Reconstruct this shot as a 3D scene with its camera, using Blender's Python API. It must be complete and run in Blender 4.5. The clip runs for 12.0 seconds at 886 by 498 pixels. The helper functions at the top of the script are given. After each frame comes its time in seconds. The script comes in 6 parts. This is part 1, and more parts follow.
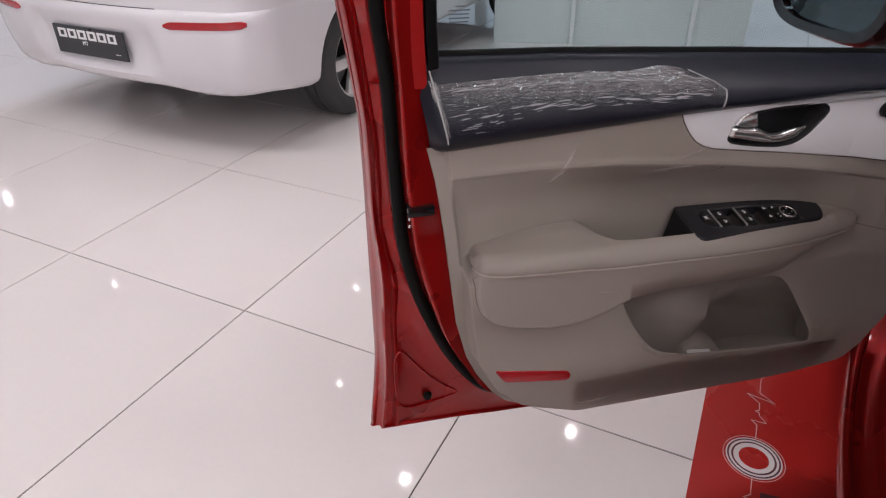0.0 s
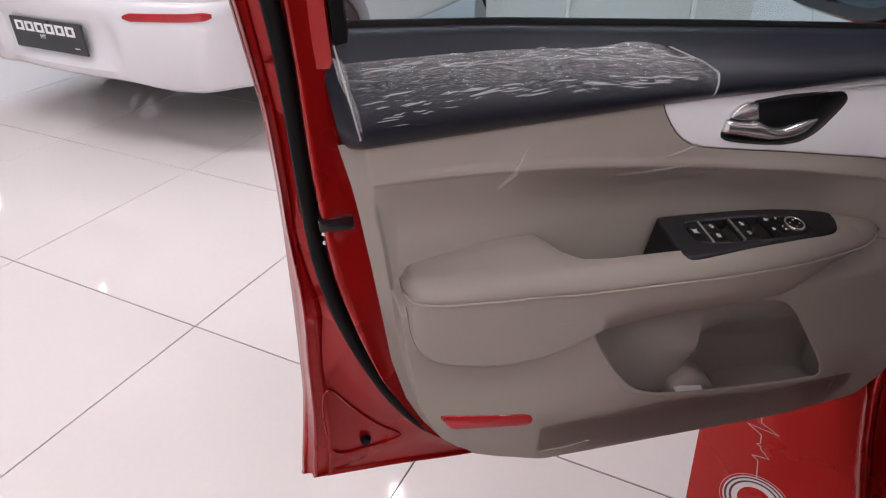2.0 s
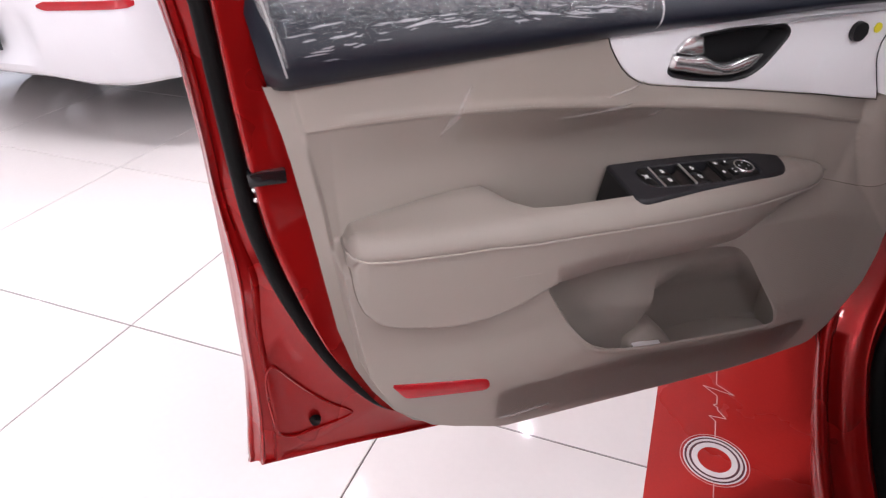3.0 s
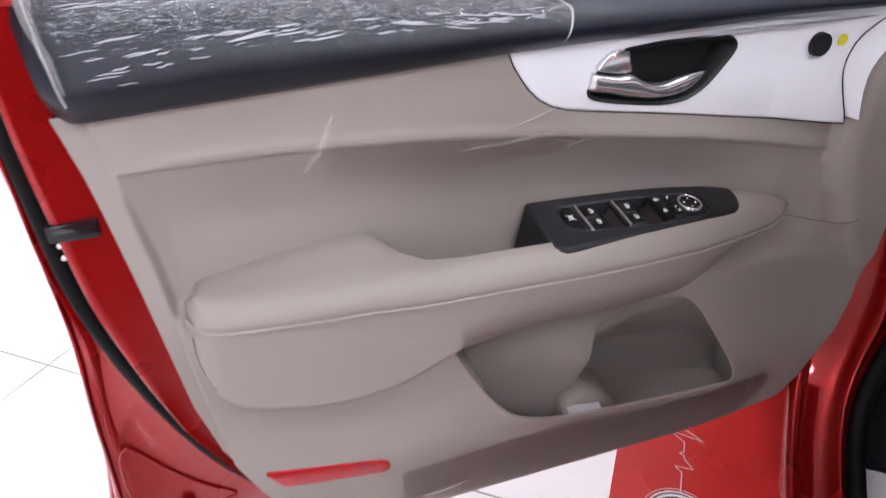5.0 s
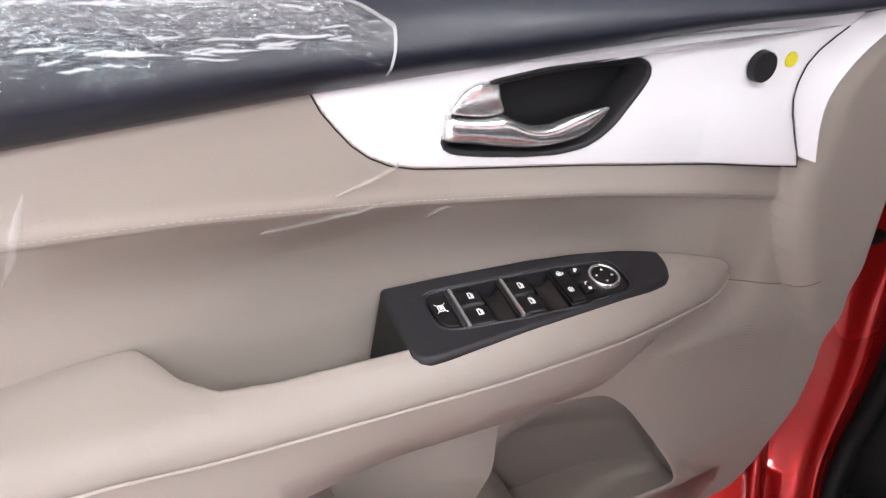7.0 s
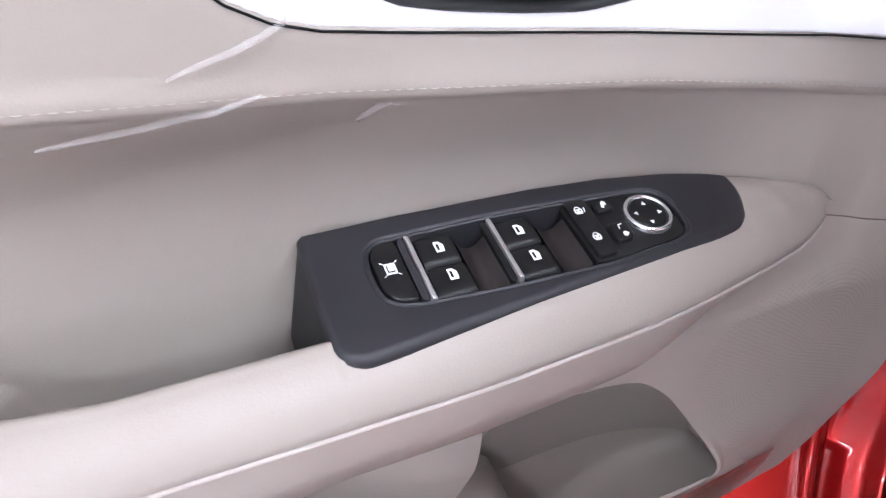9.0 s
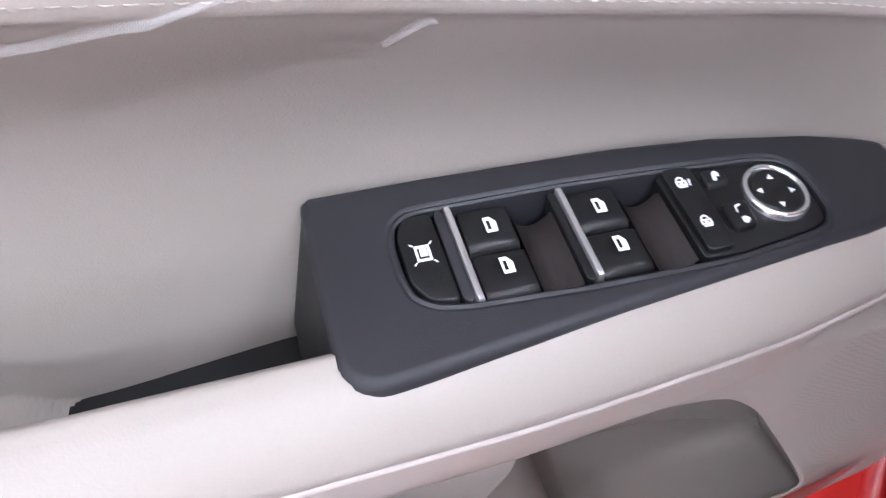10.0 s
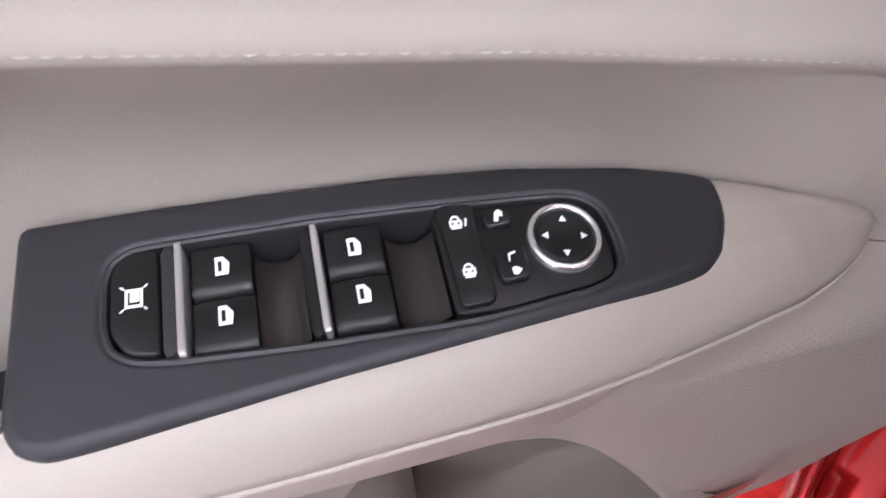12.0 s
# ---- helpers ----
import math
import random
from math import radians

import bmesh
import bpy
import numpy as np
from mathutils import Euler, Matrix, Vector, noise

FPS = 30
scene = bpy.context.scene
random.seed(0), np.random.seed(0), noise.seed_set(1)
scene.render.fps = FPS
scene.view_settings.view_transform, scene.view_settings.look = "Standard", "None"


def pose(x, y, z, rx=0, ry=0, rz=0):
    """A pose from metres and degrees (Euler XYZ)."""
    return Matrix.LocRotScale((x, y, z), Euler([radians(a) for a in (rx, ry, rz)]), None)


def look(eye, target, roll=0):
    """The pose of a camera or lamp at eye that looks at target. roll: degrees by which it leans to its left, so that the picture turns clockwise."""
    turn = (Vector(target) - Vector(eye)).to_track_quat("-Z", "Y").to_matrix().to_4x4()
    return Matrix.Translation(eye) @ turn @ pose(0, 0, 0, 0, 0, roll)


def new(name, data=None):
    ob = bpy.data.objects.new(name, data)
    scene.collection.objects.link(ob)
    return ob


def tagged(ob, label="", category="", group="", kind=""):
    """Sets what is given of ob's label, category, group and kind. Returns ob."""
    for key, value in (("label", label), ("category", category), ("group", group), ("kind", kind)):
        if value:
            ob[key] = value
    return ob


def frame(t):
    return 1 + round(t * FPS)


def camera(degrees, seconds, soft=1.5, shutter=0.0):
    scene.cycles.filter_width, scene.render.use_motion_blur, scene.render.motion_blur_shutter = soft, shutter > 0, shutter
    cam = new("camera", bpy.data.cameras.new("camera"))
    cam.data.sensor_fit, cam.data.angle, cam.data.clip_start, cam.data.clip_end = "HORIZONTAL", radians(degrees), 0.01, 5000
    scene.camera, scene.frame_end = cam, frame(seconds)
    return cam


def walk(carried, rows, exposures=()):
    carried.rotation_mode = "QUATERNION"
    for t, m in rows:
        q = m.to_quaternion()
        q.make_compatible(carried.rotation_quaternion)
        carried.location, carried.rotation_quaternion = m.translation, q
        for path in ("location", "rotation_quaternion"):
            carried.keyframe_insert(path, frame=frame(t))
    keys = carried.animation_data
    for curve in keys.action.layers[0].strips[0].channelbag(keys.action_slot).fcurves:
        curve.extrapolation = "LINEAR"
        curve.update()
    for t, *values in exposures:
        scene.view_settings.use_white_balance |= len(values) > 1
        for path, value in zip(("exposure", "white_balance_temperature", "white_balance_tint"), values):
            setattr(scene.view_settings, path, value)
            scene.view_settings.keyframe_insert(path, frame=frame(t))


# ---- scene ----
cam = camera(68.5, 12.0, soft=1.2, shutter=0.5)
PATH = [
    (0, (0.248, -0.002, 1.258), (0.038, 1.683, 0.2), -0.1),
    (0.5, (0.239, 0.01, 1.254), (0.029, 1.695, 0.198), -0.1),
    (1, (0.234, 0.069, 1.203), (0.021, 1.754, 0.146), -0.1),
    (1.5, (0.287, 0.129, 1.172), (0.067, 1.816, 0.12), -0.1),
    (2, (0.319, 0.178, 1.18), (0.102, 1.864, 0.127), -0.1),
    (2.5, (0.31, 0.179, 1.149), (0.214, 1.877, 0.097), -0.1),
    (4.5, (0.419, 0.295, 1.054), (0.376, 1.985, -0.015), -0.5),
    (5, (0.434, 0.341, 1.077), (0.39, 2.055, 0.047), -0.3),
    (5.5, (0.455, 0.422, 1.061), (0.42, 2.149, 0.053), -0.5),
    (6, (0.474, 0.463, 1.061), (0.492, 2.191, 0.053), -0.5),
    (6.5, (0.515, 0.506, 1.065), (0.587, 2.228, 0.05), -0.4),
    (7, (0.542, 0.542, 1.042), (0.606, 2.271, 0.038), -0.5),
    (7.5, (0.542, 0.586, 1.008), (0.604, 2.258, -0.088), -0.4),
    (9.5, (0.583, 0.757, 0.934), (0.583, 2.262, -0.384), -0.9),
    (10, (0.573, 0.795, 0.915), (0.486, 2.199, -0.506), -0.2),
    (10.5, (0.589, 0.811, 0.915), (0.422, 2.128, -0.581), -0.5),
    (11, (0.615, 0.827, 0.908), (0.44, 2.1, -0.624), -0.4),
    (11.5, (0.654, 0.839, 0.913), (0.477, 2.076, -0.648), -0.5),
    (12, (0.675, 0.849, 0.923), (0.502, 2.108, -0.622), -0.6),
]
EXPOSURES = [(0.0, -0.86, 6340, 17), (1.0, -0.7, 6320, 17), (2.0, -0.59, 6290, 17), (2.5, -0.3, 6240, 17), (4.5, 0.25, 5840, 16), (5.0, 0.25, 5790, 14), (5.5, 0.62, 5790, 11), (6.5, 0.85, 6040, 11), (7.5, 0.89, 6070, 11), (9.5, 1.31, 5390, 11), (10.0, 1.35, 5390, 11), (10.5, 1.25, 5390, 12), (11.0, 1.27, 5440, 12), (12.0, 1.27, 5690, 12)]
walk(cam, [(t, look(eye, target, roll)) for t, eye, target, roll in PATH], EXPOSURES)

# ---- light ----
world = bpy.data.worlds.new("showroom_world")
scene.world = world
world.use_nodes = True
wn = world.node_tree
sky = wn.nodes.new("ShaderNodeTexSky")
sky.sky_type, sky.sun_disc, sky.sun_elevation, sky.sun_rotation = "NISHITA", False, radians(50), radians(200)
wn.links.new(sky.outputs[0], wn.nodes["Background"].inputs[0])
wn.nodes["Background"].inputs[1].default_value = 0.12

CAR_TURN = -18.6          # the tiles, the mat and both cars stand along this heading
ROOM = pose(0, 0, 0, 0, 0, CAR_TURN)
CEIL = 3.6


def area(name, m, sx, sy, watts, color, shape="RECTANGLE"):
    d = bpy.data.lights.new(name, "AREA")
    d.shape, d.size, d.size_y, d.energy, d.color = shape, sx, sy, watts, color
    ob = new(name, d)
    ob.matrix_world = m
    return ob


WINDOW_W, SIDE_W, SOUTH_FILL_W, SPOT_W = 42, 60, 170, 42
FILL_PANEL_W = 27
area("window_light_north", ROOM @ look((-2, 16.7, 1.9), (-2, 5, 1.2)), 18, 2.6, WINDOW_W, (1.0, 0.985, 0.97))
area("window_light_side", ROOM @ look((-12.6, 5, 1.9), (0, 5, 1.2)), 14, 2.6, SIDE_W, (1.0, 0.98, 0.97))
# fill from an invented south window, so the door's upper panel is lit
area("south_fill_light", ROOM @ look((4.3, -5.7, 1.75), (3.5, 5, 1.0)), 6.5, 1.2, SOUTH_FILL_W, (1.0, 0.985, 0.98))
SPOTS = [(-0.57, 3.79, 0.25), (0.93, 4.53, 0.5), (-1.46, 4.9, 0.015), (-1.71, 6.66, 0.015), (-4.83, 6.34, 0.03), (-7.87, 8.4, 0.3), (-1.96, 3.2, 0.12),
         # the last two hang out of view, added to light door and white car
         (-2.2, 1.3, 0.8), (-3.6, 1.2, 0.8), (-2.2, -1.2, 0.6), (-0.6, -0.5, 0.2)]
# invented ceiling panels, all out of view, in room coordinates
FILL_PANELS = [(-0.8, 1.7), (-1.9, 0.9), (2.4, -2.2), (3.8, -2.2), (2.4, -0.6), (3.8, -0.6), (2.4, 1.0), (1.0, -2.6)]


# ---- materials ----
def mat(name, color, rough=0.5, metal=0.0, var=0.12, scale=8.0, fine=300.0, bump=0.0, coat=0.0, spec=0.5, rvar=0.1, sheen=0.0):
    """A surface with slow and fine variation of colour, gloss and relief."""
    m = bpy.data.materials.new(name)
    m.use_nodes = True
    t = m.node_tree
    b = t.nodes["Principled BSDF"]
    co = t.nodes.new("ShaderNodeTexCoord")
    n1, n2 = t.nodes.new("ShaderNodeTexNoise"), t.nodes.new("ShaderNodeTexNoise")
    n1.inputs["Scale"].default_value, n2.inputs["Scale"].default_value = scale, fine
    n1.inputs["Detail"].default_value, n2.inputs["Detail"].default_value = 4, 2
    for n in (n1, n2):
        t.links.new(co.outputs["Object"], n.inputs["Vector"])
    mixf = t.nodes.new("ShaderNodeMath")
    mixf.operation = "MULTIPLY_ADD"
    mixf.inputs[1].default_value, mixf.inputs[2].default_value = 0.35, 0.0
    t.links.new(n2.outputs["Fac"], mixf.inputs[0])
    add = t.nodes.new("ShaderNodeMath")
    add.operation = "MULTIPLY_ADD"
    add.inputs[1].default_value = 0.65
    t.links.new(n1.outputs["Fac"], add.inputs[0])
    t.links.new(mixf.outputs[0], add.inputs[2])
    ramp = t.nodes.new("ShaderNodeMapRange")
    ramp.inputs["From Min"].default_value, ramp.inputs["From Max"].default_value = 0.3, 0.7
    ramp.inputs["To Min"].default_value, ramp.inputs["To Max"].default_value = 1 - var, 1 + var
    t.links.new(add.outputs[0], ramp.inputs["Value"])
    mul = t.nodes.new("ShaderNodeVectorMath")
    mul.operation = "SCALE"
    mul.inputs[0].default_value = color
    t.links.new(ramp.outputs[0], mul.inputs["Scale"])
    t.links.new(mul.outputs[0], b.inputs["Base Color"])
    rr = t.nodes.new("ShaderNodeMapRange")
    rr.inputs["From Min"].default_value, rr.inputs["From Max"].default_value = 0.3, 0.7
    rr.inputs["To Min"].default_value, rr.inputs["To Max"].default_value = max(0.01, rough * (1 - rvar)), min(1, rough * (1 + rvar))
    t.links.new(n1.outputs["Fac"], rr.inputs["Value"])
    t.links.new(rr.outputs[0], b.inputs["Roughness"])
    b.inputs["Metallic"].default_value = metal
    b.inputs["Specular IOR Level"].default_value = spec
    b.inputs["Coat Weight"].default_value = coat
    b.inputs["Coat Roughness"].default_value = 0.04
    b.inputs["Sheen Weight"].default_value = sheen
    if bump:
        bp = t.nodes.new("ShaderNodeBump")
        bp.inputs["Strength"].default_value = bump
        bp.inputs["Distance"].default_value = 0.0006
        t.links.new(n2.outputs["Fac"], bp.inputs["Height"])
        t.links.new(bp.outputs[0], b.inputs["Normal"])
    return m


def clear_film(name, gloss, rough, bump, sx, sy, sz, dist=0.004, tint=(0.95, 0.95, 0.96)):
    """Thin clear plastic: what lies behind shows through, under a wrinkled gloss."""
    m = bpy.data.materials.new(name)
    m.use_nodes = True
    t = m.node_tree
    t.nodes.remove(t.nodes["Principled BSDF"])
    out = t.nodes["Material Output"]
    tr, gl, mx = t.nodes.new("ShaderNodeBsdfTransparent"), t.nodes.new("ShaderNodeBsdfGlossy"), t.nodes.new("ShaderNodeMixShader")
    tr.inputs[0].default_value = (*tint, 1)
    gl.inputs["Roughness"].default_value = rough
    fr = t.nodes.new("ShaderNodeFresnel")
    fr.inputs[0].default_value = gloss
    co, mp, n1, v1 = (t.nodes.new(k) for k in ("ShaderNodeTexCoord", "ShaderNodeMapping", "ShaderNodeTexNoise", "ShaderNodeTexNoise"))
    mp.inputs["Scale"].default_value = (sx, sy, sz)
    t.links.new(co.outputs["Object"], mp.inputs[0])
    for n, s in ((n1, 1.0), (v1, 3.7)):
        n.inputs["Scale"].default_value, n.inputs["Detail"].default_value = s, 3
        t.links.new(mp.outputs[0], n.inputs["Vector"])
    ad = t.nodes.new("ShaderNodeMath")
    ad.operation = "MULTIPLY_ADD"
    ad.inputs[1].default_value = 0.2
    t.links.new(v1.outputs["Fac"], ad.inputs[0])
    t.links.new(n1.outputs["Fac"], ad.inputs[2])
    bp = t.nodes.new("ShaderNodeBump")
    bp.inputs["Strength"].default_value, bp.inputs["Distance"].default_value = bump, dist
    t.links.new(ad.outputs[0], bp.inputs["Height"])
    for n in (gl, fr):
        t.links.new(bp.outputs[0], n.inputs["Normal"])
    t.links.new(fr.outputs[0], mx.inputs[0])
    t.links.new(tr.outputs[0], mx.inputs[1])
    t.links.new(gl.outputs[0], mx.inputs[2])
    t.links.new(mx.outputs[0], out.inputs["Surface"])
    return m


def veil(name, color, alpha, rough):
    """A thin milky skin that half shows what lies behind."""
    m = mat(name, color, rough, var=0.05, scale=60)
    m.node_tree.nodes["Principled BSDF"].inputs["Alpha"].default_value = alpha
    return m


def milky_wrap(name):
    """Loose clear wrap: milky specks where air lies under it, a painted sheen rising to the top, and a soft gloss."""
    m = bpy.data.materials.new(name)
    m.use_nodes = True
    t = m.node_tree
    b = t.nodes["Principled BSDF"]
    b.inputs["Base Color"].default_value = (0.78, 0.76, 0.77, 1)
    b.inputs["Roughness"].default_value = 0.22
    b.inputs["Specular IOR Level"].default_value = 0.6
    co, mp, n1, n2 = (t.nodes.new(k) for k in ("ShaderNodeTexCoord", "ShaderNodeMapping", "ShaderNodeTexNoise", "ShaderNodeTexNoise"))
    mp.inputs["Scale"].default_value = (70, 120, 420)
    t.links.new(co.outputs["Object"], mp.inputs[0])
    t.links.new(mp.outputs[0], n1.inputs["Vector"])
    n1.inputs["Scale"].default_value, n1.inputs["Detail"].default_value, n1.inputs["Roughness"].default_value = 1.0, 4, 0.7
    t.links.new(co.outputs["Object"], n2.inputs["Vector"])
    n2.inputs["Scale"].default_value, n2.inputs["Detail"].default_value = 16, 2
    sep = t.nodes.new("ShaderNodeSeparateXYZ")
    t.links.new(co.outputs["Object"], sep.inputs[0])
    # milkiness grows with height, which paints the ceiling's sheen on the upper wrap
    hz = t.nodes.new("ShaderNodeMapRange")
    hz.inputs["From Min"].default_value, hz.inputs["From Max"].default_value = 0.955, 1.015
    hz.inputs["To Min"].default_value, hz.inputs["To Max"].default_value = 0.32, -0.22
    lean = t.nodes.new("ShaderNodeMath")
    lean.operation, lean.inputs[1].default_value = "MULTIPLY_ADD", 0.05
    t.links.new(sep.outputs["X"], lean.inputs[0])
    t.links.new(sep.outputs["Z"], lean.inputs[2])
    t.links.new(lean.outputs[0], hz.inputs["Value"])
    sm0 = t.nodes.new("ShaderNodeMath")
    sm0.operation, sm0.inputs[1].default_value, sm0.inputs[2].default_value = "MULTIPLY_ADD", 0.55, 0.23
    t.links.new(n1.outputs["Fac"], sm0.inputs[0])
    sm = t.nodes.new("ShaderNodeMath")
    sm.operation = "SUBTRACT"
    t.links.new(sm0.outputs[0], sm.inputs[0])
    t.links.new(hz.outputs[0], sm.inputs[1])
    sm2 = t.nodes.new("ShaderNodeMath")
    sm2.operation, sm2.inputs[1].default_value = "MULTIPLY_ADD", 0.25
    t.links.new(n2.outputs["Fac"], sm2.inputs[0])
    t.links.new(sm.outputs[0], sm2.inputs[2])
    mr = t.nodes.new("ShaderNodeMapRange")
    mr.inputs["From Min"].default_value, mr.inputs["From Max"].default_value = 0.52, 0.86
    mr.inputs["To Min"].default_value, mr.inputs["To Max"].default_value = 0.01, 0.26
    t.links.new(sm2.outputs[0], mr.inputs["Value"])
    t.links.new(mr.outputs[0], b.inputs["Alpha"])
    bp = t.nodes.new("ShaderNodeBump")
    bp.inputs["Strength"].default_value, bp.inputs["Distance"].default_value = 0.9, 0.003
    t.links.new(n1.outputs["Fac"], bp.inputs["Height"])
    t.links.new(bp.outputs[0], b.inputs["Normal"])
    gl, fr, mx = t.nodes.new("ShaderNodeBsdfGlossy"), t.nodes.new("ShaderNodeFresnel"), t.nodes.new("ShaderNodeMixShader")
    gl.inputs["Roughness"].default_value, fr.inputs[0].default_value = 0.12, 1.22
    for n in (gl, fr):
        t.links.new(bp.outputs[0], n.inputs["Normal"])
    # gloss is faded out along the lower side, standing in for its dark reflection
    gloss_fade, share = t.nodes.new("ShaderNodeMapRange"), t.nodes.new("ShaderNodeMath")
    gloss_fade.inputs["From Min"].default_value, gloss_fade.inputs["From Max"].default_value = 0.962, 1.000
    gloss_fade.inputs["To Min"].default_value, gloss_fade.inputs["To Max"].default_value = 0.06, 1.0
    t.links.new(lean.outputs[0], gloss_fade.inputs["Value"])
    share.operation = "MULTIPLY"
    t.links.new(fr.outputs[0], share.inputs[0])
    t.links.new(gloss_fade.outputs[0], share.inputs[1])
    t.links.new(share.outputs[0], mx.inputs[0])
    t.links.new(b.outputs[0], mx.inputs[1])
    t.links.new(gl.outputs[0], mx.inputs[2])
    t.links.new(mx.outputs[0], t.nodes["Material Output"].inputs["Surface"])
    return m


def glow(name, color, strength):
    m = bpy.data.materials.new(name)
    m.use_nodes = True
    b = m.node_tree.nodes["Principled BSDF"]
    b.inputs["Base Color"].default_value = (*color, 1)
    b.inputs["Emission Color"].default_value = (*color, 1)
    b.inputs["Emission Strength"].default_value = strength
    return m


def tile_material():
    """Polished porcelain, a little different from tile to tile."""
    m = mat("polished_tile", (0.78, 0.735, 0.72), 0.04, var=0.025, scale=2.2, fine=60, spec=0.6, rvar=0.25)
    t = m.node_tree
    mul = next(n for n in t.nodes if n.type == "VECT_MATH")
    b = t.nodes["Principled BSDF"]
    oi, mr, sc = t.nodes.new("ShaderNodeObjectInfo"), t.nodes.new("ShaderNodeMapRange"), t.nodes.new("ShaderNodeVectorMath")
    mr.inputs["To Min"].default_value, mr.inputs["To Max"].default_value = 0.975, 1.02
    sc.operation = "SCALE"
    t.links.new(oi.outputs["Random"], mr.inputs["Value"])
    t.links.new(mul.outputs[0], sc.inputs[0])
    t.links.new(mr.outputs[0], sc.inputs["Scale"])
    t.links.new(sc.outputs[0], b.inputs["Base Color"])
    return m


def glass_material(name, tint):
    m = bpy.data.materials.new(name)
    m.use_nodes = True
    b = m.node_tree.nodes["Principled BSDF"]
    b.inputs["Base Color"].default_value = (*tint, 1)
    b.inputs["Roughness"].default_value = 0.0
    b.inputs["IOR"].default_value = 1.03
    b.inputs["Transmission Weight"].default_value = 1.0
    b.inputs["Coat Weight"].default_value = 1.0
    b.inputs["Coat Roughness"].default_value = 0.0
    return m


TILE = tile_material()
GROUT = mat("grey_grout", (0.09, 0.08, 0.075), 0.8, var=0.15)
WALL = mat("white_wall_paint", (0.78, 0.76, 0.75), 0.6, var=0.03, scale=1.5)
BOARD = mat("pale_grey_gloss_board", (0.70, 0.74, 0.74), 0.16, var=0.04, scale=2.0, coat=0.3)
CEILING = mat("white_ceiling_paint", (0.80, 0.79, 0.785), 0.7, var=0.03, scale=1.2)
RED = mat("red_car_paint", (0.32, 0.006, 0.0055), 0.28, metal=0.5, var=0.06, scale=3, fine=900, spec=0.15, coat=0.6)
WHITE_PAINT = mat("white_car_paint", (0.74, 0.73, 0.755), 0.25, var=0.02, scale=2, fine=500, coat=1.0)
BEIGE = mat("beige_moulded_plastic", (0.350, 0.311, 0.274), 0.5, var=0.035, scale=5, fine=1000, bump=0.22, spec=0.35)
BEIGE_SOFT = mat("beige_padded_leatherette", (0.350, 0.311, 0.274), 0.45, var=0.03, scale=6, fine=800, bump=0.22, spec=0.35)
# beige darkened for the shade inside panel and armrest joints
BEIGE_DARK = mat("shaded_beige_joint", (0.16, 0.13, 0.11), 0.7, var=0.05)
PERFORATION = mat("beige_hole_shade", (0.27, 0.24, 0.21), 0.7, var=0.05)
PIPING = mat("pale_beige_thread", (0.44, 0.395, 0.355), 0.6, var=0.05, scale=60, fine=900)
BLACK_TRIM = mat("black_soft_trim", (0.0095, 0.0118, 0.0195), 0.36, var=0.12, scale=9, fine=800, bump=0.15, spec=0.33)
BLACK_GLOSS = mat("black_gloss_plastic", (0.008, 0.008, 0.009), 0.12, var=0.1, scale=9, spec=0.5)
BEZEL = mat("charcoal_switch_plastic", (0.0205, 0.0196, 0.0228), 0.45, var=0.1, scale=12, fine=2600, bump=0.25, spec=0.40)
BUTTON = mat("black_button_plastic", (0.010, 0.0098, 0.0098), 0.36, var=0.12, scale=25, fine=1500, bump=0.2, spec=0.3)
CUP = mat("brown_black_plastic", (0.021, 0.0165, 0.0155), 0.45, var=0.12, scale=25, fine=1500, bump=0.2, spec=0.4)
RUBBER = mat("black_rubber", (0.005, 0.005, 0.005), 0.6, spec=0.12, var=0.2, scale=15, fine=400, bump=0.4)
TYRE = mat("grey_black_tyre", (0.055, 0.055, 0.056), 0.75, var=0.2, scale=15, fine=300, bump=0.5, spec=0.3)
SATIN = mat("satin_white_trim", (0.86, 0.855, 0.87), 0.32, metal=0.0, var=0.02, scale=6, fine=900, coat=0.2)
CHROME = mat("satin_chrome", (0.80, 0.80, 0.80), 0.24, metal=0.9, var=0.04, scale=20, fine=600)
SILVER = mat("silver_paint", (0.72, 0.71, 0.70), 0.3, metal=0.85, var=0.04, scale=20, fine=900)
PRINT = mat("white_print", (0.85, 0.85, 0.85), 0.5, var=0.03, scale=90)
REFLECTOR = mat("red_reflector", (0.42, 0.012, 0.018), 0.15, var=0.1, scale=40, fine=500, bump=0.4, coat=0.6)
MAT_RED = mat("red_printed_vinyl", (0.42, 0.020, 0.016), 0.28, var=0.1, scale=2.5, fine=200, bump=0.1)
MAT_LINE = mat("pale_pink_print", (0.72, 0.42, 0.40), 0.35, var=0.05, scale=30)
MAT_WHITE = mat("white_print_on_vinyl", (0.75, 0.68, 0.68), 0.35, var=0.05, scale=30)
MAT_DARK = mat("dark_print_on_vinyl", (0.09, 0.03, 0.04), 0.35, var=0.1, scale=30)
CARPET = mat("black_carpet", (0.012, 0.012, 0.013), 0.95, var=0.3, scale=40, fine=700, bump=0.6)
PAPER = mat("white_protective_paper", (0.74, 0.735, 0.74), 0.6, var=0.04, scale=10)
YELLOW = mat("yellow_sticker", (0.80, 0.72, 0.03), 0.5, var=0.04, scale=50)
PLATE = mat("charcoal_plate", (0.035, 0.037, 0.042), 0.3, var=0.1, scale=12)
SMOKE = mat("black_plastic_and_shade", (0.006, 0.006, 0.007), 0.55, var=0.1, scale=20)
MIRROR = mat("mirror_silver", (0.09, 0.115, 0.125), 0.02, metal=1.0, var=0.01)
GLASS = glass_material("car_window_glass", (0.76, 0.92, 0.94))
WRAP = milky_wrap("clear_bubbled_wrap")
